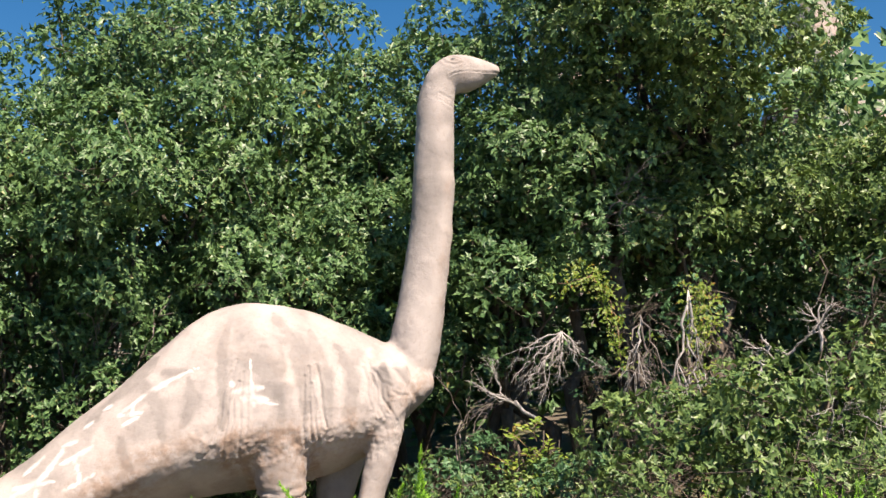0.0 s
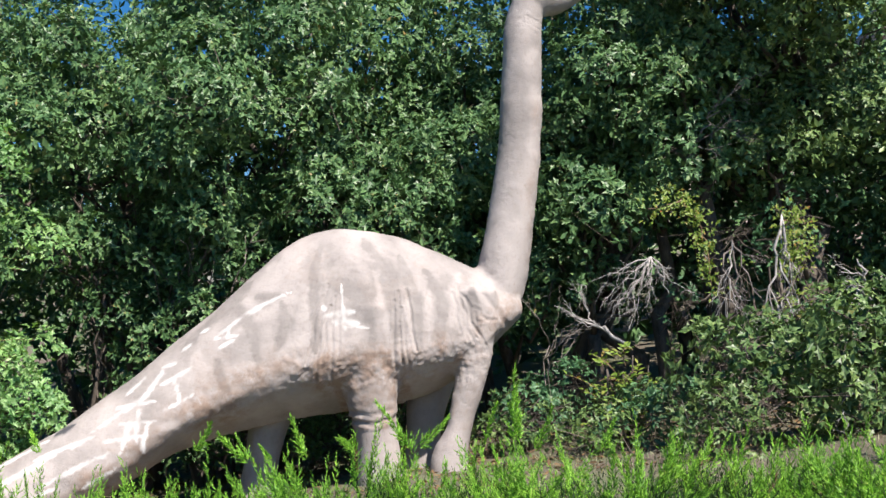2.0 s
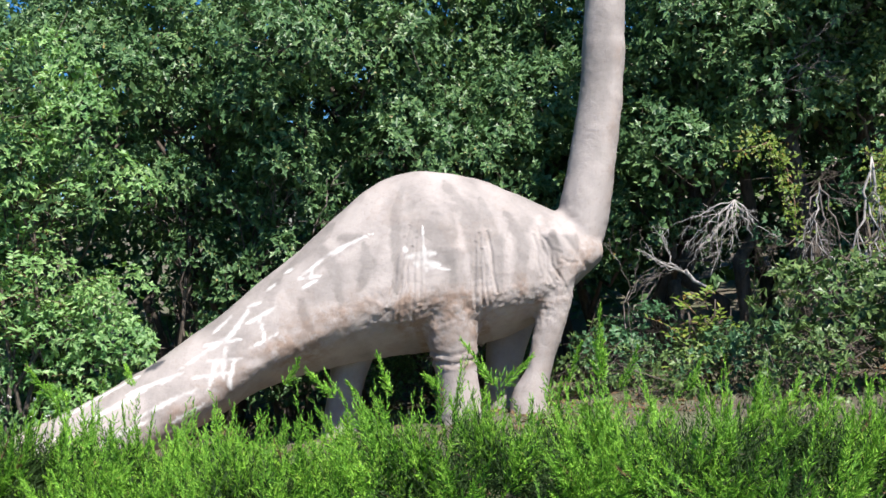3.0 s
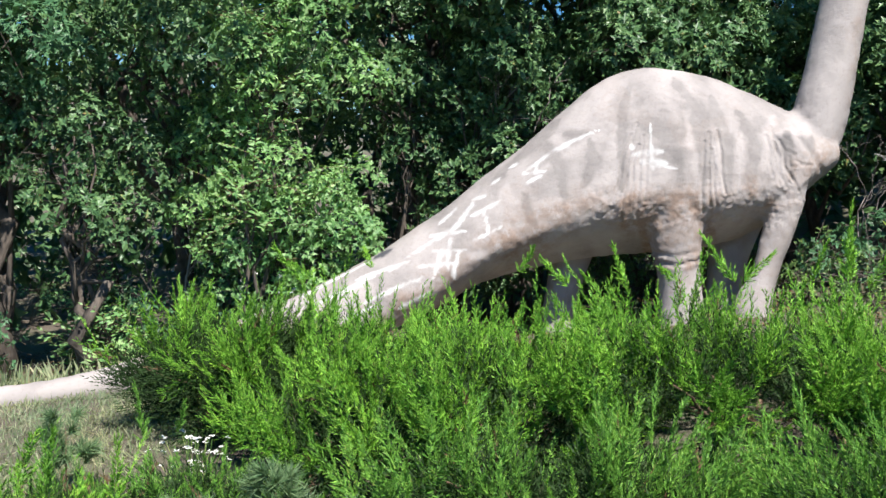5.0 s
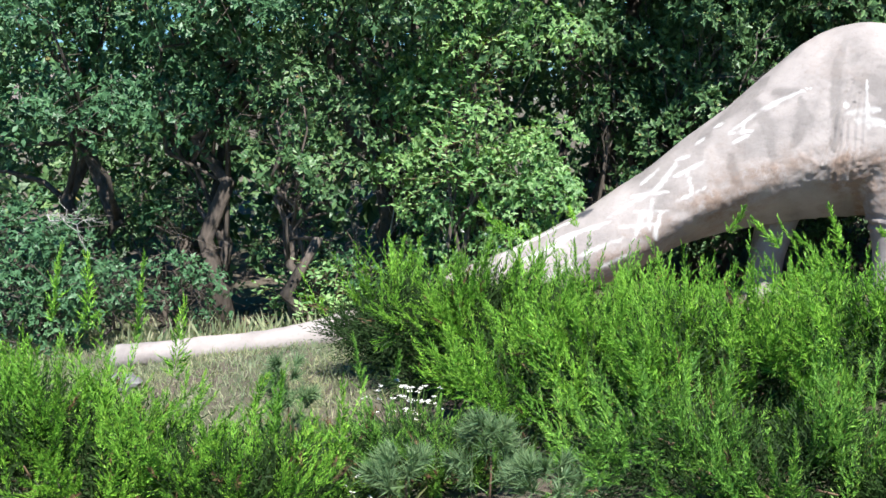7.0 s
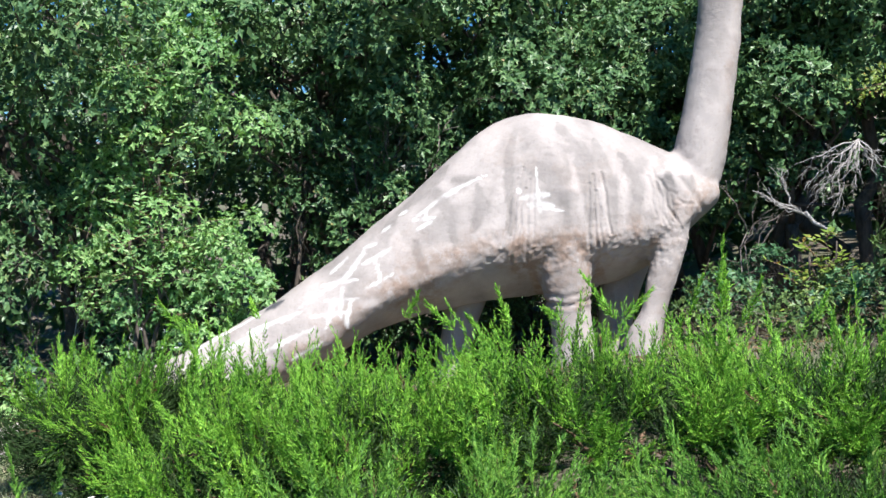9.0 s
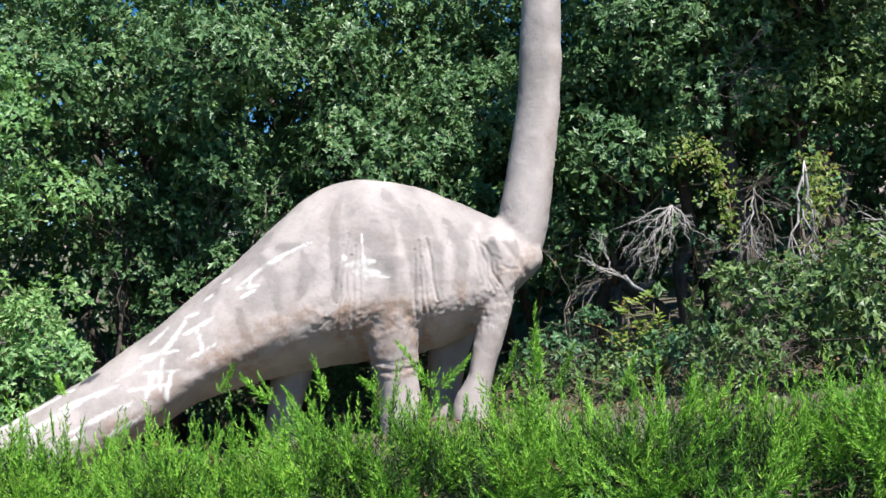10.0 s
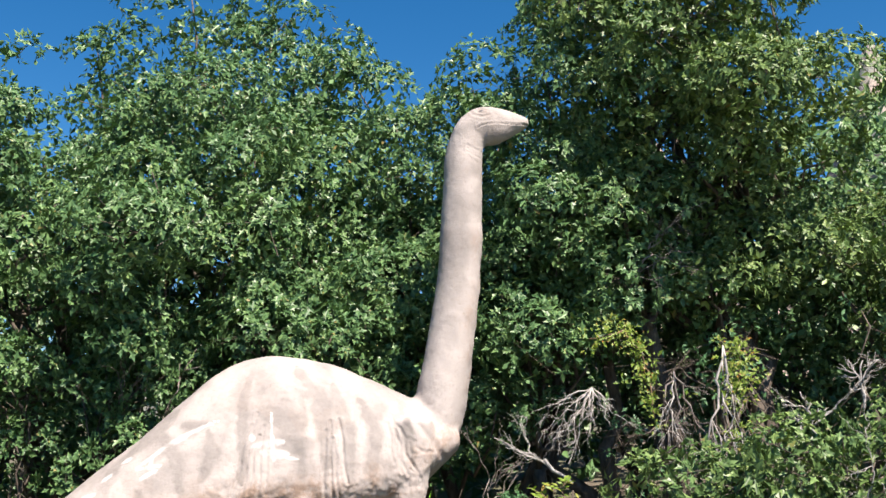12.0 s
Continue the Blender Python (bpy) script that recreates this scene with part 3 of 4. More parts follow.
# ---------------------------------------------------------------- trees
def leaf_rosettes(centers, outward, per, size, spread=0.75, droop=0.1):
    """Tufts of leaves at twig ends that face outward and up."""
    n = len(centers)
    o = np.repeat(unit(outward), per, 0)
    c = np.repeat(centers, per, 0)
    d = rng.normal(size=(n * per, 3))
    d = unit(d - o * (d * o).sum(1, keepdims=True) * 0.75 + o * 0.35 + [0, 0, -droop])
    nrm = unit(o * 1.1 + rng.normal(size=(n * per, 3)) * 0.42 + [0, -0.1, 0.3])
    s = size * rng.uniform(0.6, 1.25, n * per)
    return scatter(OAK_LEAF, OAK_TRIS, c + d * 0.02 + rng.normal(size=(n * per, 3)) * 0.015, d, nrm, s)


def blob_tufts(blobs, density):
    """Places and outward ways on the lumps of a crown, leaving out what lies inside another lump."""
    C, O, S, T = [], [], [], []
    for b in blobs:
        c, r = b[:3], b[3]
        k = int(density * 14.5 * r * r)
        d = unit(rng.normal(size=(k, 3)))
        keep = (d[:, 1] < 0.2) & (d[:, 2] > -0.28)
        rest = d[~keep]
        rest = rest[rng.random(len(rest)) < 0.3]
        S.append(c + rest * [1.0, 0.95, 0.8] * r)
        T.append(rest)
        d = d[keep]
        lump = 1 + 0.15 * np.sin(d[:, 0] * 6 + c[0] * 9) * np.sin(d[:, 2] * 7 + c[2] * 5) + rng.normal(size=len(d)) * 0.08
        lump *= np.where(rng.random(len(d)) < 0.22, rng.uniform(0.55, 0.95, len(d)), 1)
        lump *= np.where(rng.random(len(d)) < 0.03, rng.uniform(1.1, 1.3, len(d)), 1)
        p = c + d * [1.08, 1.0, 0.84] * (r * lump)[:, None]
        gap = np.linalg.norm((p[:, None] - blobs[None, :, :3]) / [1.08, 1.0, 0.84], axis=2) / blobs[None, :, 3]
        keep = (gap < 0.78).sum(1) <= (rng.random(len(p)) < 0.12)
        C.append(p[keep])
        O.append(d[keep])
    return np.concatenate(C), np.concatenate(O), np.concatenate(S), np.concatenate(T)


def twig_sticks(a, b, radius):
    """Thin three-sided sticks from a to b."""
    d = unit(b - a)
    u = unit(np.cross(d, rng.normal(size=d.shape)))
    w = np.cross(d, u)
    r = np.asarray(radius).reshape(-1, 1)
    ring = [u, -0.5 * u + 0.87 * w, -0.5 * u - 0.87 * w]
    V = np.stack([a + r * k for k in ring] + [b + 0.4 * r * k for k in ring], 1)
    T = np.array([(0, 1, 4), (0, 4, 3), (1, 2, 5), (1, 5, 4), (2, 0, 3), (2, 3, 5)])
    return V.reshape(-1, 3), (np.arange(len(a))[:, None, None] * 6 + T[None]).reshape(-1, 3)


def make_tree(name, x, y, low, high, wide, deep, count, density, label, leaf=OAK, size=0.108, per=8, stems=2, blob=(0.42, 0.80), twigs=200, group="oaks behind the statue"):
    """An oak: crooked stems, limbs to the lumps of the crown, twigs and leaf tufts."""
    g = float(ground_z(x, y))
    tree = thing(name, label, "shrub" if name == "oak_shrub" else "tree", group, at=(x, y, g))
    blobs = []
    if name == "oak_tree":
        domes = max(6, int(count / 2.6))
        for k in range(domes):
            t = (k + rng.uniform(0.2, 0.8)) / domes
            shape = 1.0 if t < 0.75 else 1.0 - 1.9 * (t - 0.75)
            cx = wide * shape * (0.95 if k % 2 else -0.95) * rng.uniform(0.1, 1.0)
            cy = deep * np.interp(t, [0, 0.2, 0.45, 0.7, 1], [0.3, -0.15, -0.5, -0.25, 0.4]) + rng.normal() * 0.36
            R = rng.uniform(0.62, 1.0) * (1 if t < 0.8 else 0.75)
            cz = low + (high - low - R * 0.5) * t
            for _ in range(7):
                d = unit(rng.normal(size=3) + [0, -0.35, 0.25])
                d[2] = abs(d[2]) * 0.95 - 0.05
                q = rng.uniform(0.55, 0.95)
                blobs.append((cx + d[0] * R * q * 1.1, cy + d[1] * R * q, cz + d[2] * R * q * 0.8, R * rng.uniform(0.40, 0.58)))
    for k in range(0 if blobs else count):
        t = (k + rng.random()) / count
        z = low + (high - low) * t
        shape = (0.75 + 0.5 * math.sin(math.pi * min(1, t * 0.9 + 0.12))) * (1.0 if t < 0.8 else 1.0 - 2.2 * (t - 0.8))
        a = rng.uniform(0, 2 * math.pi)
        q = rng.uniform(0.4, 1.0)
        r = rng.uniform(*blob) * (0.8 if t > 0.85 else 1)
        blobs.append((wide * shape * q * math.cos(a), deep * shape * q * math.sin(a), z, r))
    blobs = np.array(blobs)
    C, O, S, T = blob_tufts(blobs, density)
    tops = []
    for k in range(stems):
        back = 0.5 if name == "oak_tree" else 0.0
        base = np.array([rng.normal() * 0.25, back + rng.normal() * 0.2, -0.1])
        top = np.array([rng.normal() * wide * 0.3, back + 0.2 + rng.normal() * 0.2, low + (high - low) * rng.uniform(0.5, 0.72)])
        line = bent(base, top, 9, 0.09)
        rad = np.linspace(0.12, 0.03, 9) * rng.uniform(0.8, 1.15) * (0.28 if name == "sapling" else min(1, high / 4))
        rad[0] *= 1.35
        tops.append((line, part("trunk", sheet("trunk", *tube(line, rad, 9, 0.06), BARK, True), tree)))
    for b in blobs[:: max(1, len(blobs) // 10)]:
        line, trunk = tops[rng.integers(len(tops))]
        start = line[min(len(line) - 2, max(1, int(len(line) * rng.uniform(0.3, 0.8))))]
        part("limb", sheet("limb", *tube(bent(start, b[:3], 6, 0.14), np.linspace(0.04, 0.01, 6) * (0.3 if name == "sapling" else min(1, high / 4)), 6, 0.05), BARK, True), trunk)
    pick = rng.integers(len(C), size=twigs)
    inner = C[pick] - O[pick] * rng.uniform(0.25, 0.7, (twigs, 1)) + rng.normal(size=(twigs, 3)) * 0.18
    V, F = twig_sticks(inner, C[pick] - O[pick] * 0.03, rng.uniform(0.003, 0.007, twigs))
    part("twig_tangle", sheet("twig_tangle", V, F, BARK), tree, "thin grey bare twigs", "stuff")
    front = leaf_rosettes(C, O, per, size)
    shade = scatter(SLIM_LEAF, SLIM_TRIS, np.repeat(S, 3, 0), rng.normal(size=(len(S) * 3, 3)), np.repeat(T, 3, 0) + rng.normal(size=(len(S) * 3, 3)) * 0.4, size * rng.uniform(0.8, 1.2, len(S) * 3), 1.3)
    part("crown", sheet("crown", *joined([front, shade]), leaf), tree)
    return tree


OAK_LABEL = "dense green scrub oak with lobed leaves"
TALL = "tall green scrub oak with grey limbs showing"
# front row of the wood, from the right to the left
make_tree("oak_tree", 6.6, 12.8, 1.2, 4.0, 1.6, 1.0, 40, 40, TALL, OAK_WARM)
make_tree("oak_tree", 3.2, 12.9, 2.6, 7.2, 0.6, 0.9, 28, 40, TALL, OAK_WARM)
make_tree("oak_tree", 2.2, 13.1, 3.0, 8.0, 0.85, 0.9, 36, 40, TALL, OAK_WARM)
make_tree("oak_tree", 1.2, 13.4, 2.2, 6.9, 0.8, 0.8, 30, 40, TALL)
make_tree("oak_tree", -0.45, 14.1, 1.4, 6.1, 0.75, 0.8, 46, 40, OAK_LABEL)
make_tree("oak_tree", 1.05, 13.4, 2.1, 4.2, 0.45, 0.3, 16, 40, OAK_LABEL)
make_tree("oak_tree", 5.0, 13.4, 1.6, 3.9, 0.5, 0.6, 22, 34, TALL, OAK_WARM)
make_tree("oak_tree", -1.8, 13.6, 1.2, 5.1, 1.1, 0.9, 31, 40, OAK_LABEL)
make_tree("oak_tree", -3.4, 12.8, 2.3, 6.3, 1.3, 1.1, 38, 40, OAK_LABEL)
make_tree("oak_tree", -5.3, 12.2, 2.4, 6.2, 1.4, 1.2, 40, 40, OAK_LABEL)
make_tree("oak_tree", -7.2, 10.3, 2.0, 6.0, 1.5, 1.2, 38, 32, OAK_LABEL)
make_tree("oak_tree", -9.2, 9.5, 2.2, 5.8, 1.5, 1.3, 34, 30, OAK_LABEL, OAK_BLUE)
make_tree("oak_tree", -11.0, 8.7, 1.8, 5.4, 1.4, 1.1, 28, 28, OAK_LABEL, OAK_BLUE)
make_tree("oak_tree", -4.4, 14.6, 0.5, 3.2, 1.4, 0.6, 24, 26, OAK_LABEL)
# taller tops behind
for bx, by, lo, hi, wd in [(-6.6, 15.2, 2.2, 8.4, 1.5), (-4.6, 15.4, 2.4, 8.9, 1.3), (-3.1, 15.5, 2.4, 8.5, 0.85), (-9.2, 14.2, 1.5, 7.2, 1.4), (0.6, 16.4, 1.0, 6.2, 1.2), (2.3, 15.4, 0.6, 8.2, 0.45), (4.4, 15.2, 0.3, 5.2, 1.3), (3.4, 14.6, 0.3, 4.6, 1.2), (6.9, 15.2, 0.6, 4.2, 1.4), (-12.0, 12.4, 0.6, 6.6, 1.4), (-1.1, 16.4, 1.0, 5.2, 1.2), (-2.1, 15.0, 2.4, 7.15, 0.5)]:
    make_tree("oak_tree", bx, by, lo, hi, wd, 0.9, 40, 20, OAK_LABEL, size=0.135, per=6, twigs=60, blob=(0.42, 0.7))


# dark thicket that closes the wood behind
def make_far_wood():
    n = 4000
    az = np.radians(rng.uniform(-62, 34, n))
    R = rng.uniform(17.5, 25, n)
    x, y = R * np.sin(az), R * np.cos(az)
    h = 4.0 + 0.8 * np.sin(az * 23) + 0.4 * np.sin(az * 61) + 1.8 * (az > 0.08) + 2.2 * (az < -0.3)
    z = ground_z(x, y) + h * rng.random(n) ** 0.9
    C = np.stack([x, y, z], -1)
    o = unit(np.stack([-np.sin(az), -np.cos(az), np.full(n, 0.5)], -1) + rng.normal(size=(n, 3)) * 0.3)
    V, F = leaf_rosettes(C, o, 4, 0.46)
    tagged(new("far_thicket", sheet("far_thicket", V, F, OAK)), "dense oak thicket deep in the wood", "thicket", kind="stuff")


make_far_wood()

# low oak shrubs
SHRUB = "low leafy green oak shrub on the slope"
make_tree("oak_shrub", 2.0, 10.3, 0.1, 1.0, 0.8, 0.5, 20, 40, SHRUB, OAK_WARM, 0.11, 7, 2, (0.22, 0.4), 90, "low oak shrubs")
make_tree("oak_shrub", 3.2, 9.9, 0.1, 1.15, 0.9, 0.6, 24, 40, SHRUB, OAK_WARM, 0.11, 7, 2, (0.22, 0.4), 90, "low oak shrubs")
make_tree("oak_shrub", 4.5, 10.4, 0.15, 1.5, 0.9, 0.6, 22, 40, SHRUB, OAK_WARM, 0.11, 7, 2, (0.22, 0.4), 90, "low oak shrubs")
make_tree("oak_shrub", 0.25, 12.2, 0.1, 0.7, 0.5, 0.3, 8, 40, SHRUB, OAK_BLUE, 0.088, 8, 2, (0.22, 0.4), 90, "low oak shrubs")
make_tree("oak_shrub", -3.5, 12.4, 0.3, 2.6, 0.8, 0.35, 17, 40, SHRUB, OAK, 0.088, 8, 2, (0.22, 0.4), 90, "low oak shrubs")
make_tree("oak_shrub", -2.0, 12.8, 0.3, 2.4, 0.8, 0.35, 14, 40, SHRUB, OAK, 0.088, 8, 2, (0.22, 0.4), 90, "low oak shrubs")
make_tree("oak_shrub", -6.2, 10.8, 0.1, 1.3, 0.7, 0.45, 16, 40, SHRUB, OAK_BLUE, 0.088, 8, 2, (0.22, 0.4), 90, "low oak shrubs")
make_tree("oak_shrub", -10.2, 8.0, 0.1, 1.5, 0.9, 0.6, 20, 40, SHRUB, OAK_BLUE, 0.088, 8, 2, (0.22, 0.4), 90, "low oak shrubs")
make_tree("oak_shrub", -7.4, 10.0, 0.05, 0.7, 0.6, 0.35, 10, 40, SHRUB, OAK_BLUE, 0.088, 8, 2, (0.22, 0.4), 90, "low oak shrubs")
make_tree("oak_shrub", 1.2, 11.0, 0.05, 0.45, 0.4, 0.3, 6, 40, SHRUB, OAK_BLUE, 0.088, 8, 2, (0.22, 0.4), 90, "low oak shrubs")
UNDER = "sparse shaded undergrowth shrub with thin leaves"
for sx, sy, hi, cnt in [(-8.3, 10.9, 1.6, 9), (-9.8, 9.6, 1.6, 9), (-10.9, 7.6, 1.8, 14), (2.6, 12.4, 2.2, 12), (4.2, 11.9, 2.4, 12)]:
    make_tree("oak_shrub", sx, sy, 0.2, hi, 0.9, 0.5, cnt, 17, UNDER, OAK_BLUE, 0.08, 7, 3, (0.22, 0.4), 220, "low oak shrubs")
make_tree("oak_shrub", -8.9, 8.9, 0.1, 0.8, 0.6, 0.35, 10, 30, SHRUB, OAK_BLUE, 0.082, 8, 2, (0.2, 0.34), 70, "low oak shrubs")
make_tree("oak_shrub", -6.0, 10.3, 0.1, 1.4, 0.6, 0.35, 14, 38, SHRUB, OAK_BLUE, 0.08, 8, 2, (0.22, 0.36), 70, "low oak shrubs")
for sx, sy, hi, cnt in [(0.15, 10.7, 0.45, 8), (-0.5, 12.1, 0.7, 9), (1.55, 9.5, 0.5, 9), (0.9, 11.2, 0.5, 8), (-1.6, 12.4, 0.9, 9), (-2.4, 12.6, 1.0, 9), (3.4, 8.9, 0.5, 9), (3.0, 8.3, 0.35, 7)]:
    make_tree("oak_shrub", sx, sy, 0.05, hi, 0.45, 0.3, cnt, 36, SHRUB, OAK_WARM, 0.078, 8, 2, (0.16, 0.3), 60, "low oak shrubs")
make_tree("oak_shrub", -4.1, 12.1, 0.3, 3.0, 0.8, 0.4, 18, 36, "leafy young oak at the wood's edge", OAK, 0.1, 9, 2, (0.26, 0.46), 90, "low oak shrubs")
for sx, sy, lo, hi in [(-7.45, 9.3, 1.5, 2.7)]:
    make_tree("oak_shrub", sx, sy, lo, hi, 0.6, 0.4, 14, 34, "leafy young oak at the wood's edge", OAK, 0.1, 7, 2, (0.26, 0.44), 90, "low oak shrubs")
for sx, sy in [(-9.4, 8.0), (-10.0, 7.1)]:
    make_tree("oak_shrub", sx, sy, 0.35, 0.85, 0.55, 0.3, 9, 38, SHRUB, OAK_BLUE, 0.085, 8, 2, (0.2, 0.34), 70, "low oak shrubs")


def make_sapling(x, y, high, wide, sprays, label, leaf, leaf_size, low=0.3):
    """A slender sapling with long arching shoots and leaflets in two rows."""
    g = float(ground_z(x, y))
    tree = thing("sapling", label, "tree", at=(x, y, g))
    pieces, at, along, nrm = [], [], [], []
    for k in range(4):
        top = np.array([rng.normal() * wide * 0.35, rng.normal() * 0.2, high * rng.uniform(0.75, 1)])
        line = bent((rng.normal() * 0.1, rng.normal() * 0.1, -0.05), top, 8, 0.06)
        part("stem", sheet("stem", *tube(line, np.linspace(0.028, 0.007, 8), 6, 0.05), BARK, True), tree)
        for _ in range(sprays // 4):
            t = rng.uniform(low / high, 1.0)
            p0 = line[min(7, int(t * 8))] + rng.normal(size=3) * 0.08
            a = rng.uniform(0, 2 * math.pi)
            L = wide * rng.uniform(0.35, 0.9) * (1.15 - 0.6 * t)
            d = np.array([math.cos(a), math.sin(a) * 0.7 - 0.2, rng.uniform(-0.1, 1.1)])
            q = np.linspace(0, 1, 5)[:, None]
            arc = p0 + d * L * q + np.array([0, 0, -0.35 * L]) * q ** 2
            pieces.append(tube(arc, np.linspace(0.006, 0.002, 5), 3))
            m = max(6, int(L / 0.035))
            s = np.linspace(0.15, 1, m)
            pts = np.stack([np.interp(s, q[:, 0], arc[:, c]) for c in range(3)], -1)
            side = unit(np.cross(d, [0, 0, 1]))
            sign = np.where(np.arange(m) % 2, 1, -1)[:, None]
            at.append(pts)
            along.append(side * sign + d * 0.5 + rng.normal(size=(m, 3)) * 0.3)
            nrm.append(np.array([0.2, -0.7, 1.0]) + rng.normal(size=(m, 3)) * 0.35)
    at, along, nrm = np.concatenate(at), np.concatenate(along), np.concatenate(nrm)
    part("shoot_tangle", sheet("shoot_tangle", *joined(pieces), BROWN), tree, "", "stuff")
    V, F = scatter(SLIM_LEAF, SLIM_TRIS, at, along, nrm, leaf_size * rng.uniform(0.7, 1.2, len(at)), 1.25)
    part("foliage", sheet("foliage", V, F, leaf), tree)
    return tree


BRIGHT = "bright yellow-green sapling with feathery leaflets"
make_tree("sapling", -5.75, 10.0, 0.5, 4.3, 0.8, 0.45, 40, 60, BRIGHT, ELM, 0.085, 8, 3, (0.2, 0.36), 120, "bright saplings")
make_tree("sapling", -5.25, 10.15, 0.3, 1.9, 0.5, 0.35, 16, 56, BRIGHT, ELM, 0.08, 8, 2, (0.18, 0.3), 70, "bright saplings")
make_sapling(-5.7, 9.9, 4.0, 1.35, 130, BRIGHT, ELM, 0.075, 1.0)
make_sapling(-7.3, 9.4, 0.75, 0.6, 60, "small light green seedling beside the tail", ELM, 0.08, 0.1)
make_sapling(-7.9, 9.9, 1.1, 0.6, 60, "small light green seedling among shrubs", ELM, 0.08, 0.1)
make_sapling(0.75, 11.3, 0.9, 0.6, 70, "yellowing low sapling at the wood's edge", VINE, 0.075, 0.1)


def make_vine(points, label):
    base = thing("climbing_vine", label, "vine", at=points[0])
    p = np.array(points, float) - np.array(points[0])
    line = np.concatenate([bent(p[i], p[i + 1], 5, 0.1) for i in range(len(p) - 1)])
    part("stem", sheet("stem", *tube(line, np.full(len(line), 0.008), 5), BROWN, True), base)
    k = rng.integers(len(line), size=85)
    at = line[k] + rng.normal(size=(85, 3)) * [0.085, 0.07, 0.085]
    V, F = leaf_rosettes(at, np.tile([0, -1.0, 0.3], (85, 1)), 5, 0.06)
    part("foliage", sheet("foliage", V, F, VINE), base)


make_vine([(1.78, 11.85, 1.9), (1.74, 11.85, 2.3), (1.66, 11.85, 2.6), (1.50, 11.85, 2.82), (1.14, 11.9, 2.74)], "yellow-green creeper hanging among dead twigs")
make_vine([(2.50, 11.5, 1.7), (2.55, 11.5, 2.1), (2.62, 11.5, 2.3), (2.62, 11.5, 2.5), (2.45, 11.5, 2.55)], "yellowing creeper climbing a dead stub")


# ---------------------------------------------------------------- dead wood
def make_dead_branch(root, tip, fork, spread, r0, label, mat=DEAD, droop=0.0):
    """A bare branch that forks again and again."""
    ob = thing("dead_branch", label, "branch", "bare dead branches", at=root)
    tip = np.array(tip, float) - np.array(root, float)
    main = bent((0, 0, 0), tip, 8, 0.1)
    stem = part("stem", sheet("stem", *tube(main, r0 * np.array([0.4, 0.7, 1, 0.9, 0.8, 0.65, 0.5, 0.3]), 6, 0.06), mat, True), ob)

    def grow(pieces, p, d, L, r, level):
        q = bent(p, p + d * L, 5, 0.10) - np.array([0, 0, droop * L]) * np.linspace(0, 1, 5)[:, None] ** 2
        pieces.append(tube(q, np.linspace(r, r * 0.45, 5), 4, 0.05))
        if level:
            for _ in range(3):
                i = rng.integers(1, 5)
                e = unit(d + rng.normal(size=3) * spread)
                grow(pieces, q[i], e, L * rng.uniform(0.45, 0.75), r * 0.62, level - 1)

    for _ in range(fork):
        i = rng.integers(1, 8)
        d = unit(unit(tip) + rng.normal(size=3) * spread * 1.2)
        pieces = []
        grow(pieces, main[i], d, np.linalg.norm(tip) * rng.uniform(0.35, 0.6), r0 * 0.5, 2)
        part("branchlet", sheet("branchlet", *joined(pieces), mat, True), stem, "", "stuff")


DROOP = "bleached dead branch with many drooping twigs"
TANGLE = "tangled dead shrub with bare twigs"
for tip, fork in [((0.70, 11.55, 2.04), 3), ((0.78, 11.5, 1.90), 5), ((0.87, 11.45, 1.80), 5), ((0.98, 11.5, 1.78), 4), ((1.09, 11.5, 1.88), 3), ((1.34, 11.6, 1.93), 3), ((1.29, 11.55, 1.80), 1)]:
    make_dead_branch((1.13, 11.6, 2.21), tip, fork, 0.45, 0.009, DROOP, DEAD, 0.3)
make_dead_branch((0.90, 11.65, 1.25), (0.34, 11.7, 1.58), 2, 0.30, 0.022, "bleached fallen limb slanting out of the shrub")
make_dead_branch((0.46, 11.7, 1.53), (0.40, 11.7, 1.92), 2, 0.30, 0.009, "bleached twig standing on a fallen limb")
for tip, fork in [((1.78, 11.5, 1.80), 4), ((1.9, 11.5, 1.66), 5), ((2.03, 11.5, 1.63), 4), ((2.2, 11.5, 1.78), 4)]:
    make_dead_branch((1.96, 11.55, 2.36), tip, fork, 0.34, 0.011, TANGLE, GREY if fork == 4 else DEAD, 0.25)
for tip, fork in [((2.24, 11.4, 1.5), 3), ((2.45, 11.4, 1.75), 4)]:
    make_dead_branch((2.45, 11.45, 2.6), tip, fork, 0.25, 0.016, "pale peeling dead stem wrapped in creeper", DEAD, 0.1)
for root, tip, fork in [((3.3, 11.5, 1.75), (3.18, 11.45, 2.12), 3), ((3.3, 11.5, 1.78), (3.58, 11.45, 2.03), 3), ((3.32, 11.5, 1.7), (3.05, 11.45, 1.9), 2), ((3.78, 11.5, 1.9), (3.82, 11.45, 2.42), 4)]:
    make_dead_branch(root, tip, fork, 0.5, 0.018, "pale dead snag with crooked twigs")
for root, tip in [((3.15, 9.6, 0.95), (3.25, 9.5, 1.5)), ((3.35, 9.4, 0.55), (3.5, 9.3, 0.9)), ((2.55, 9.6, 0.5), (2.45, 9.5, 0.85))]:
    make_dead_branch(root, tip, 4, 0.7, 0.008, "bare pale twigs standing in the oak shrub")
make_dead_branch((3.6, 9.3, 0.9), (3.7, 9.2, 1.45), 5, 0.6, 0.009, "bare pale twigs standing in the oak shrub")
make_dead_branch((-4.9, 12.0, -0.2), (-5.1, 11.8, 1.9), 7, 0.5, 0.03, "greyish dead trunk with bare twigs", BARK)
make_dead_branch((-4.3, 12.1, -0.1), (-4.1, 12.0, 2.2), 5, 0.5, 0.03, "greyish dead trunk with bare twigs", GREY)
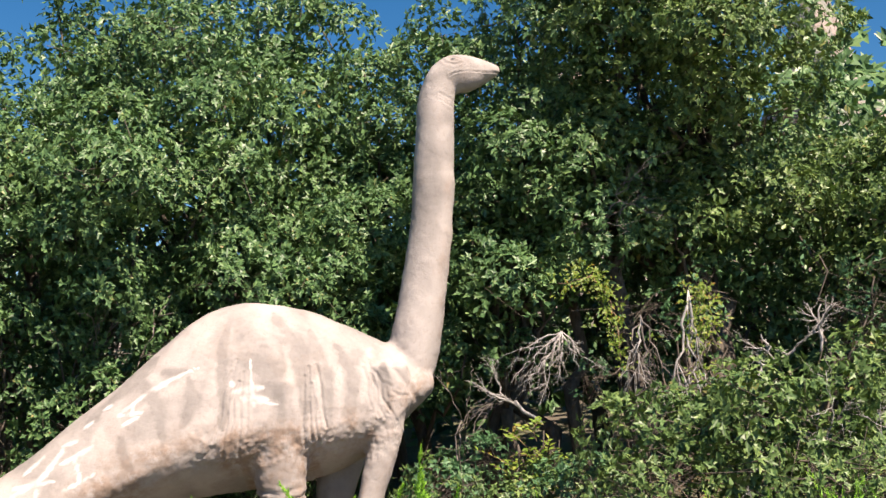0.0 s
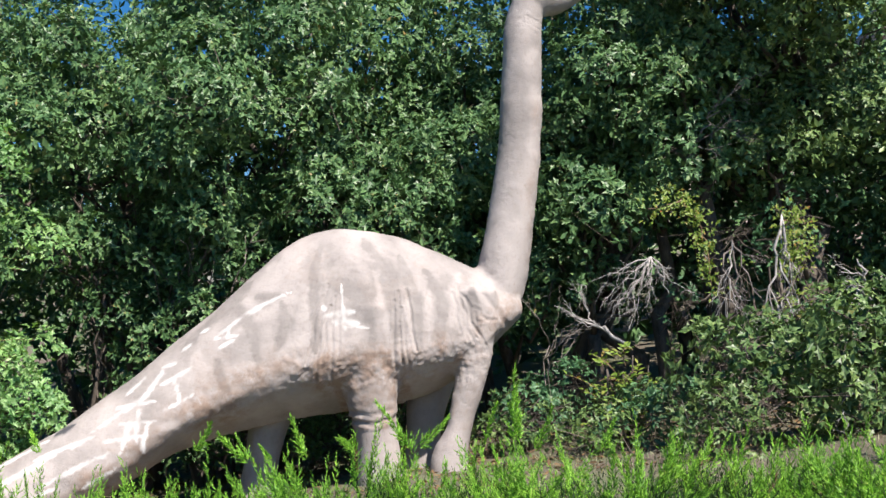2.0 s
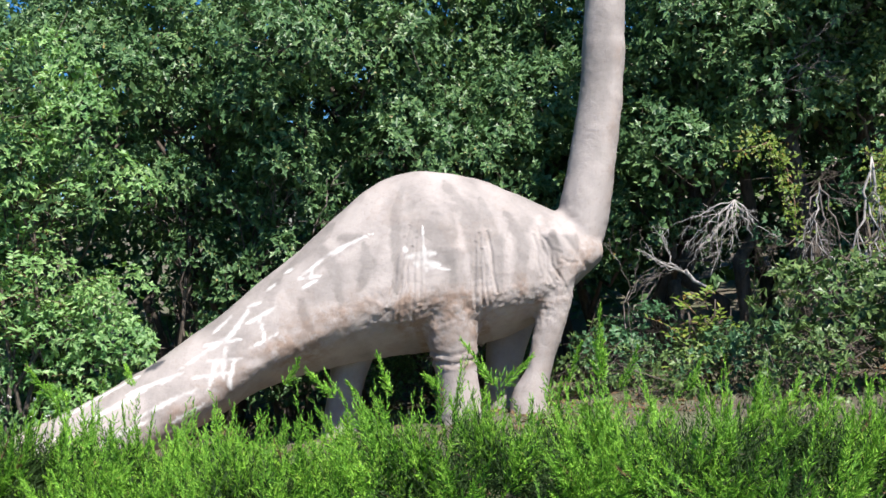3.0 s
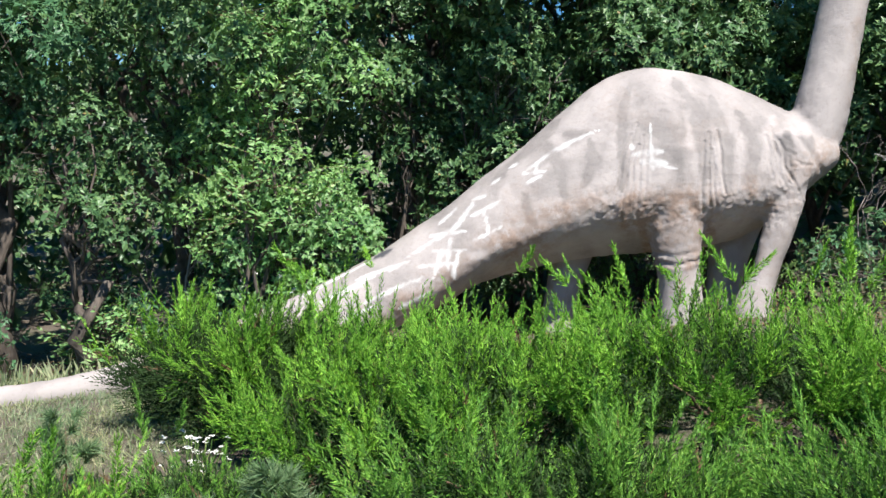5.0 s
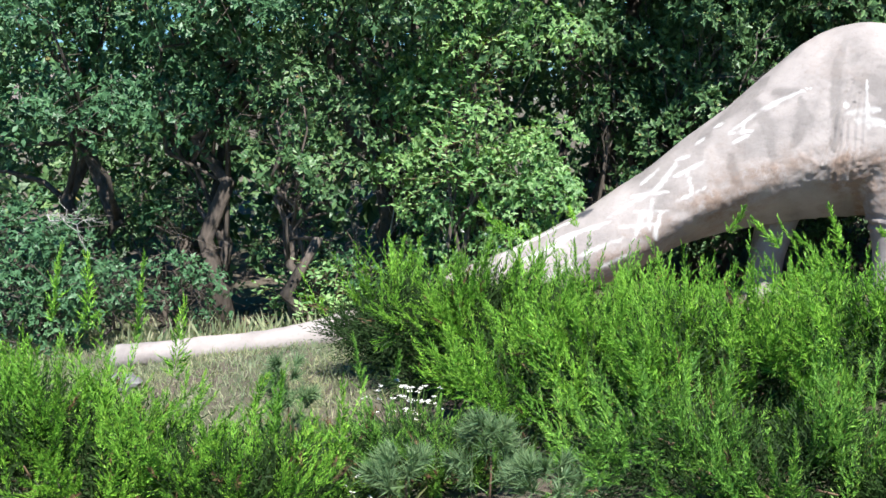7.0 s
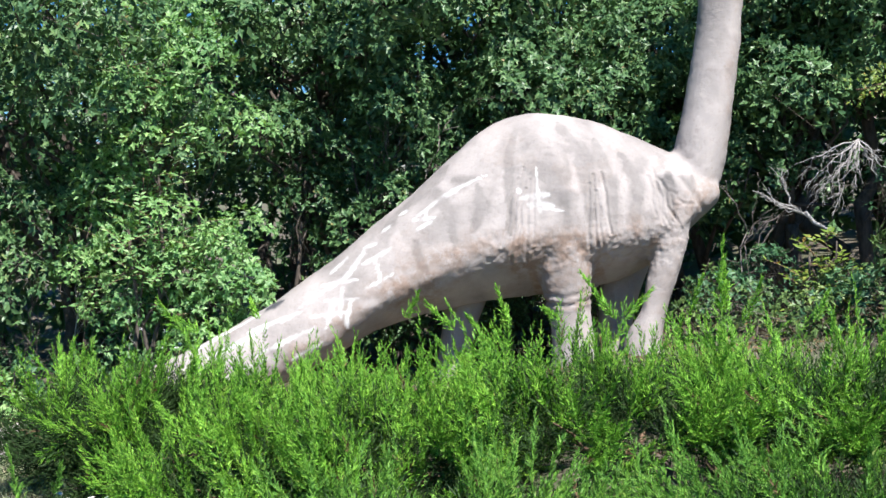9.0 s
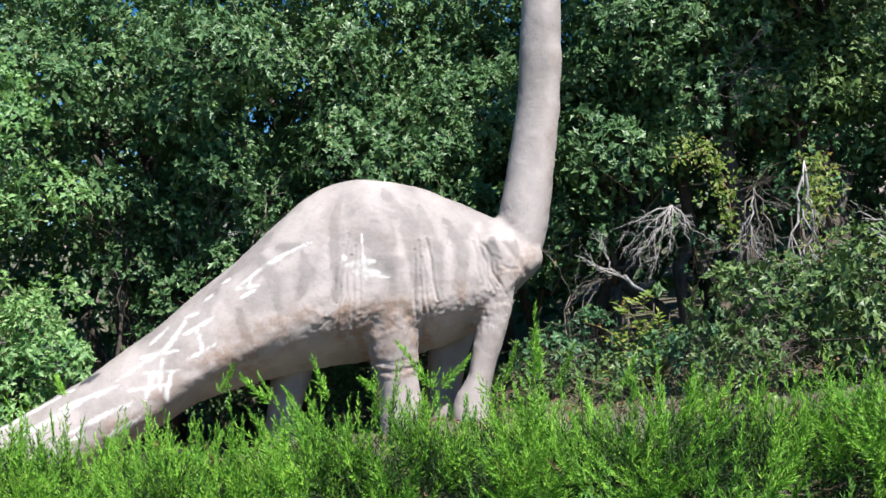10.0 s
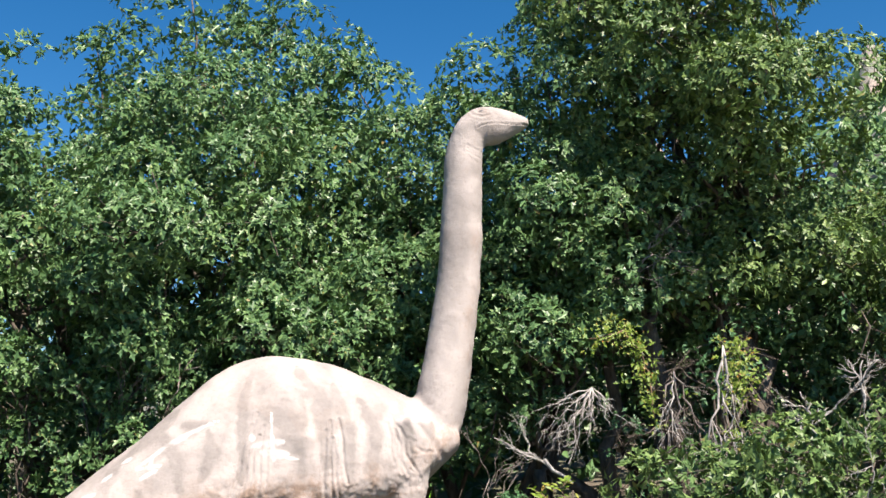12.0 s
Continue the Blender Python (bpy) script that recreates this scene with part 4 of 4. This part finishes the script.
make_dead_branch((-7.0, 10.4, -0.4), (-6.8, 10.3, 1.1), 8, 0.6, 0.012, TANGLE, DEAD)
make_dead_branch((-7.4, 10.3, -0.4), (-7.3, 10.0, 0.8), 10, 0.6, 0.011, TANGLE, GREY)
make_dead_branch((-8.6, 10.0, 1.2), (-8.1, 9.9, 2.2), 9, 0.7, 0.011, TANGLE, GREY)
make_dead_branch((-5.0, 11.9, -0.2), (-4.8, 11.8, 1.0), 5, 0.6, 0.009, TANGLE, BARK)
make_dead_branch((-9.6, 7.7, 0.55), (-9.0, 7.5, 0.5), 6, 0.6, 0.010, "bleached dead branch lying on shrubs")
make_dead_branch((-8.4, 10.2, 2.4), (-7.9, 10.0, 3.0), 5, 0.6, 0.012, "bare grey dead branch in the wood", GREY)
make_dead_branch((1.6, 12.3, 3.3), (2.0, 12.1, 3.9), 6, 0.6, 0.012, "bare grey dead branch in the wood", GREY)
make_dead_branch((-0.2, 12.0, 0.15), (0.05, 11.9, 1.3), 5, 0.5, 0.014, "bare grey dead branch in the wood", GREY)


# ---------------------------------------------------------------- junipers
def juniper_sprays(at, way, length, blades, splay=1.0):
    """Feathery sprays: a shoot set all round with narrow scale-leaved sprigs."""
    n = len(at)
    way = unit(way)
    ref = unit(np.cross(way, rng.normal(size=(n, 3))))
    bin2 = np.cross(way, ref)
    t = np.tile(np.linspace(0.08, 1.0, blades), n)
    W = np.repeat(way, blades, 0)
    th = rng.uniform(0, 2 * np.pi, (n * blades, 1))
    out = np.repeat(ref, blades, 0) * np.cos(th) + np.repeat(bin2, blades, 0) * np.sin(th) * 0.6
    P, L = np.repeat(at, blades, 0), np.repeat(length, blades)
    bow = np.repeat(rng.normal(size=(n, 3)) * 0.15, blades, 0)
    pos = P + W * (L * t)[:, None] + bow * (L * t ** 2)[:, None]
    d = unit(W + out * (splay * (0.35 + 0.75 * (1.0 - t)))[:, None] + bow * 0.5)
    s = L * (0.15 + 0.30 * (1.0 - t)) * rng.uniform(0.6, 1.3, n * blades)
    T = [(0, 0.10, 0), (0.1, -0.11, 0), (1, 0, 0.06)]
    return scatter(T, [(0, 1, 2)], pos, d, rng.normal(size=(n * blades, 3)), np.clip(s * 1.25, 0.02, 0.046), 1.0)


def juniper_plumes(root, way, length, per, blades, curl=0.25):
    """Feathery boughs: a shoot that curves up, with sprays on both sides that shorten towards its tip."""
    n = len(root)
    way = unit(way)
    side = unit(np.cross(way, rng.normal(size=(n, 3))))
    over = np.cross(way, side)
    bow = np.array([0, 0, curl]) + rng.normal(size=(n, 3)) * 0.12
    t = np.tile(np.linspace(0.15, 1.0, per), n)[:, None]
    W, L, K = np.repeat(way, per, 0), np.repeat(length, per)[:, None], np.repeat(bow, per, 0)
    sign = np.where(np.arange(n * per) % 2, 1.0, -1.0)[:, None]
    out = np.repeat(side, per, 0) * sign + np.repeat(over, per, 0) * rng.normal(size=(n * per, 1)) * 0.5
    at = np.repeat(root, per, 0) + W * L * t + K * L * t ** 2
    d = W + K * 2 * t + out * (1.0 - 0.65 * t)
    return juniper_sprays(at, d, (L * (0.28 - 0.16 * t))[:, 0] * rng.uniform(0.7, 1.3, n * per), blades, 0.8)


def make_juniper(x, y, rx, ry, top, sprays, label, tips=40, lean=(0, 0, 0), mat=JUNIPER, leaders=(), bare=None):
    g = float(ground_z(x, y))
    ob = thing("juniper_bush", label, "bush", "spreading junipers", at=(x, y, g))
    h = top - g
    for k in range(9):
        a = k * 0.7 + rng.uniform(0, 0.4)
        end = np.array([math.cos(a) * rx * 0.6, math.sin(a) * ry * 0.6, h * rng.uniform(0.35, 0.6)])
        part("branch", sheet("branch", *tube(bent((0.05 * math.cos(a), 0.05 * math.sin(a), -0.03), end, 6, 0.1), np.linspace(0.024, 0.004, 6), 5, 0.06), BROWN, True), ob)
    # the mound is made of tufts of boughs that arch out and up, with dark hollows between the tufts
    nl = 40
    up = (np.arange(nl) + 0.5) / nl
    turn = np.arange(nl) * 2.39996
    e = unit(np.stack([np.cos(turn) * np.sqrt(1 - up ** 2), np.sin(turn) * np.sqrt(1 - up ** 2), up], -1) + rng.normal(size=(nl, 3)) * 0.12)
    e[:, 2] = np.abs(e[:, 2])
    lobe = np.sign(e) * np.abs(e) ** np.array([0.9, 0.9, 0.7]) * rng.uniform(0.56, 0.88, (nl, 1)) * [rx, ry, h * 0.84]
    own = e * [0.6, 0.6, 0.3] + rng.normal(size=(nl, 3)) * 0.34 + [0.08, -0.06, 0.46]
    k = min(1.0, rx / 1.1)
    nb = int(sprays / 17)
    pick = rng.integers(nl, size=nb)
    u = unit(rng.normal(size=(nb, 3)) + e[pick] * 0.8 + [0, 0, 0.3])
    P = lobe[pick] + u * rng.uniform(0.3, 1.0, (nb, 1)) * [0.17, 0.17, 0.11] * k
    axis = unit(own[pick] + u * 0.42 + np.array(lean) + rng.normal(size=(nb, 3)) * 0.16)
    full = np.ones(nb, bool)
    if bare:
        # a side without boughs, where the dark fill stands in for the flank's shade
        full = ~((e[pick][:, :2] @ np.array(bare) > 0.05) & (e[pick][:, 2] < 0.6))
    a = juniper_plumes(P[full] - axis[full] * 0.12, axis[full], rng.uniform(0.24, 0.44, full.sum()) * (0.5 + 0.5 * k), 28, 17)
    # old foliage inside, dark enough in colour that the hollows look shaded
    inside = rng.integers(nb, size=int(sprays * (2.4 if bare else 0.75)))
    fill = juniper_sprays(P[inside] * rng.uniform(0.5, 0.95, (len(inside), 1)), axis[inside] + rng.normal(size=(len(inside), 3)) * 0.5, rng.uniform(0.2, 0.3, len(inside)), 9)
    # slim shoots that stand out of the mound
    j = rng.integers(nb, size=tips)
    b = juniper_plumes(P[j] + axis[j] * 0.05, axis[j] + [0, 0, 0.4] + rng.normal(size=(tips, 3)) * 0.2, rng.uniform(0.28, 0.46, tips), 16, 16)
    for foot, tip in leaders:
        foot, tip = np.array(foot) - [x, y, g], np.array(tip) - [x, y, g]
        long = np.linalg.norm(tip - foot)
        part("leader", sheet("leader", *juniper_plumes(np.array([foot]), np.array([tip - foot - [0, 0, 0.15 * long]]), np.array([long]), 34, 20, 0.15), mat), ob, "long arching tip shoot")
    part("foliage", sheet("foliage", *joined([a, b]), mat), ob)
    part("inner_foliage", sheet("inner_foliage", *fill, JUNIPER_INNER_SHADE), ob, "old inner foliage coloured dark as if in shade", "stuff")
    k = rng.integers(nb, size=24)
    part("dead_spray", sheet("dead_spray", *juniper_sprays(P[k] + axis[k] * 0.12, axis[k], np.full(24, 0.14), 20), LITTER), ob, "brown dead sprays", "stuff")
    return ob


JL = "spreading bright green juniper with feathery sprays"
make_juniper(-3.35, 6.8, 1.25, 1.4, 0.47, 4200, JL, 40, leaders=[((-3.61, 7.6, 0.69), (-3.69, 7.6, 0.84)), ((-3.5, 6.3, 0.18), (-3.38, 6.3, 0.4))])
make_juniper(-2.85, 6.0, 0.9, 0.9, 0.22, 2000, JL, 20, leaders=[((-3.2, 6.0, 0.11), (-2.9, 6.0, 0.38)), ((-2.5, 5.6, -0.1), (-2.18, 5.6, 0.13))])
make_juniper(-4.4, 6.9, 1.1, 1.0, 0.50, 3500, "spreading juniper with a flank coloured dark as shade", 12, bare=(-0.72, -0.69), leaders=[((-4.14, 7.5, 0.57), (-4.4, 7.5, 0.8)), ((-4.1, 7.6, 0.59), (-4.26, 7.6, 0.73))])
make_juniper(-2.2, 6.5, 1.35, 1.5, 0.48, 4300, JL, 45, leaders=[((-1.61, 7.4, 0.63), (-1.74, 7.4, 0.94)), ((-2.0, 7.4, 0.63), (-2.22, 7.4, 0.86)), ((-1.85, 7.4, 0.68), (-1.96, 7.4, 0.76)), ((-2.44, 7.4, 0.72), (-2.28, 7.4, 0.9)), ((-1.8, 6.1, 0.23), (-1.64, 6.1, 0.37))])
make_juniper(-0.7, 6.6, 1.4, 1.55, 0.66, 4600, JL, 50, leaders=[((-0.88, 7.35, 0.69), (-1.04, 7.35, 1.0)), ((-0.89, 7.4, 0.73), (-0.71, 7.4, 0.9)), ((-0.21, 7.2, 0.74), (-0.22, 7.2, 1.17)), ((-0.18, 7.25, 0.74), (-0.18, 7.25, 1.11)), ((-0.42, 7.4, 0.72), (-0.4, 7.4, 0.98)), ((-0.11, 7.3, 0.7), (0.04, 7.3, 0.93)), ((-1.29, 7.4, 0.72), (-1.4, 7.4, 0.83)), ((-1.07, 6.2, 0.28), (-0.95, 6.2, 0.45))])
make_juniper(0.9, 6.4, 1.4, 1.45, 0.64, 4700, JL, 45, leaders=[((0.33, 7.0, 0.73), (0.4, 7.0, 0.91)), ((0.7, 6.8, 0.55), (0.77, 6.8, 0.79))])
make_juniper(2.5, 6.3, 1.3, 1.3, 0.60, 4000, JL, 35)
make_juniper(-1.5, 5.1, 1.3, 0.9, 0.05, 4200, "spreading deep green juniper with drooping fans", 15, mat=JUNIPER_DEEP)
make_juniper(0.5, 5.0, 1.3, 0.9, 0.18, 3800, "spreading deep green juniper with drooping fans", 15, mat=JUNIPER_DEEP)
make_juniper(-5.2, 3.9, 1.0, 0.9, 0.14, 4600, "spreading yellow-green juniper at the bank's foot", 14, leaders=[((-5.3, 4.6, 0.05), (-5.26, 4.6, 0.5)), ((-5.6, 4.5, 0.1), (-5.56, 4.5, 0.55)), ((-5.0, 4.6, -0.15), (-4.96, 4.6, 0.3)), ((-5.8, 4.4, 0.15), (-5.76, 4.4, 0.6))])
DG = "low dark green juniper under taller sprays"
make_juniper(-3.5, 5.15, 0.7, 0.45, -0.30, 1100, DG, 8, mat=JUNIPER_DEEP, leaders=[((-4.07, 5.6, -0.2), (-4.01, 5.6, -0.01)), ((-4.23, 5.5, -0.27), (-4.25, 5.5, 0.01))])
make_juniper(-4.15, 4.85, 0.6, 0.4, -0.40, 900, DG, 8, mat=JUNIPER_DEEP)
make_juniper(-4.0, 4.1, 0.6, 0.6, -0.22, 2400, "small yellow-green juniper with upright tips", 8, leaders=[((-4.25, 4.6, -0.45), (-4.21, 4.6, 0.0)), ((-3.75, 4.5, -0.47), (-3.71, 4.5, -0.02)), ((-4.5, 4.7, -0.4), (-4.46, 4.7, 0.05))])


# ---------------------------------------------------------------- small plants
def make_pine(x, y, high, label):
    g = float(ground_z(x, y))
    ob = thing("pine_seedling", label, "pine", "pine seedlings", at=(x, y, g))
    part("stem", sheet("stem", *tube([(0, 0, -0.03), (0.01, 0, high * 0.5), (0, 0.01, high * 0.9)], [0.008, 0.006, 0.003], 6), BROWN, True), ob)
    at, way = [], []
    for k in range(24):
        a = rng.uniform(0, 6.28)
        z = high * rng.uniform(0.05, 1.0)
        L = 0.22 * (1.25 - z / high) + 0.05
        d = unit(np.array([math.cos(a), math.sin(a), 0.9]))
        s = rng.uniform(0, 1, (90, 1))
        p = np.array([0, 0, z]) + d * L * (0.6 + 0.4 * s)
        at.append(p)
        way.append(d + rng.normal(size=(90, 3)) * 0.7)
    at, way = np.concatenate(at), np.concatenate(way)
    T = [(0, 0.022, 0), (0, -0.022, 0), (1, 0, 0)]
    V, F = scatter(T, [(0, 1, 2)], at, way, rng.normal(size=at.shape), rng.uniform(0.07, 0.12, len(at)), 1.6)
    part("needles", sheet("needles", V, F, PINE), ob)


make_pine(-2.95, 4.75, 0.42, "small grey-green pine seedling with long needles")
make_pine(-3.35, 4.55, 0.28, "small grey-green pine seedling with long needles")
make_pine(-2.5, 4.5, 0.26, "small grey-green pine seedling with long needles")
make_pine(-4.9, 5.6, 0.55, "small dark green pine seedling with drooping tips")


def make_flowers(x, y, count, high, label):
    g = float(ground_z(x, y))
    ob = thing("flower_clump", label, "flowers", "white flowers", at=(x, y, g))
    stems, heads = [], []
    for _ in range(count):
        tip = np.array([rng.normal() * 0.10, rng.normal() * 0.10, high * rng.uniform(0.55, 1.1)])
        stems.append(tube(bent((rng.normal() * 0.04, rng.normal() * 0.04, -0.02), tip, 4, 0.08), [0.004, 0.004, 0.003, 0.002], 3))
        for j in range(9):
            heads.append((tip + rng.normal(size=3) * 0.004, (math.cos(j * 0.7), math.sin(j * 0.7), 0.25)))
    part("stems", sheet("stems", *joined(stems), GREEN_GRASS), ob, "", "stuff")
    at, way = np.array([h[0] for h in heads]), np.array([h[1] for h in heads])
    V, F = scatter(SLIM_LEAF, SLIM_TRIS, at, way, np.tile([0, -0.5, 1.0], (len(at), 1)), np.full(len(at), 0.018), 1.5)
    part("petals", sheet("petals", V, F, PETAL), ob, "small white petals", "stuff")


make_flowers(-3.95, 5.62, 44, 0.40, "clump of small white wild flowers")
make_flowers(-4.4, 7.6, 8, 0.9, "few white flowers growing through juniper")
make_flowers(-3.6, 4.5, 8, 0.2, "few small white wild flowers")


def grass_field(name, label, x0, x1, y0, y1, count, high, mat, hold=None, curl=0.5):
    p = np.stack([rng.uniform(x0, x1, count), rng.uniform(y0, y1, count)], -1)
    if hold is not None:
        p = p[hold(p[:, 0], p[:, 1])]
    n = len(p)
    at = np.stack([p[:, 0], p[:, 1], ground_z(p[:, 0], p[:, 1]) - 0.01], -1)
    way = unit(rng.normal(size=(n, 3)) * curl + [0, 0, 1.0])
    T = [(0, 0.05, 0), (0, -0.05, 0), (0.6, 0.03, 0.05), (1, 0, 0.2)]
    V, F = scatter(T, [(0, 1, 2), (1, 3, 2)], at, way, rng.normal(size=(n, 3)), high * rng.uniform(0.5, 1.3, n), 0.8)
    tagged(new(name, sheet(name, V, F, mat)), label, "grass", kind="stuff")


grass_field("short_grass", "short dry grass beside the statue's tail", -10.5, -4.6, 5.2, 9.2, 40000, 0.08, GRASS, curl=0.9)
grass_field("tall_grass", "tall straw-coloured grass along the tail", -9.5, -5.6, 8.2, 9.6, 600, 0.24, GRASS, lambda x, y: y > mid_y(x) + 0.25, 0.35)
grass_field("green_blades", "long green grass blades between the shrubs", -4.7, -3.4, 4.6, 5.6, 420, 0.24, GREEN_GRASS, curl=0.6)
grass_field("bank_grass", "dry short grass on the open soil", -0.5, 4.5, 8.2, 11.5, 5000, 0.07, GRASS, curl=0.8)


def leaf_litter():
    n = 9000
    x, y = rng.uniform(-10, 5.5, n), rng.uniform(9.5, 14.5, n)
    at = np.stack([x, y, ground_z(x, y) + 0.012], -1)
    way = unit(rng.normal(size=(n, 3)) * [1, 1, 0.3])
    V, F = scatter(SLIM_LEAF, SLIM_TRIS, at, way, np.array([0, 0, 1.0]) + rng.normal(size=(n, 3)) * 0.4, rng.uniform(0.05, 0.1, n))
    tagged(new("leaf_litter", sheet("leaf_litter", V, F, LITTER)), "brown fallen oak leaves on the ground", "leaf litter", kind="stuff")


leaf_litter()


def make_stone(x, y, r, label):
    bm = bmesh.new()
    bmesh.ops.create_icosphere(bm, subdivisions=3, radius=1)
    for v in bm.verts:
        k = 1 + 0.28 * noise.fractal(v.co * 1.3 + Vector((x, y, 0)), 1, 2, 4)
        v.co = Vector((v.co.x * r * 1.2, v.co.y * r, v.co.z * r * 0.75)) * k
    me = bpy.data.meshes.new("stone")
    bm.to_mesh(me)
    bm.free()
    me.materials.append(STONE)
    ob = new("stone", me)
    ob.location = (x, y, float(ground_z(x, y)) + r * 0.35)
    tagged(ob, label, "stone")


make_stone(-7.35, 6.55, 0.13, "rounded dark grey stone lying in dry grass")
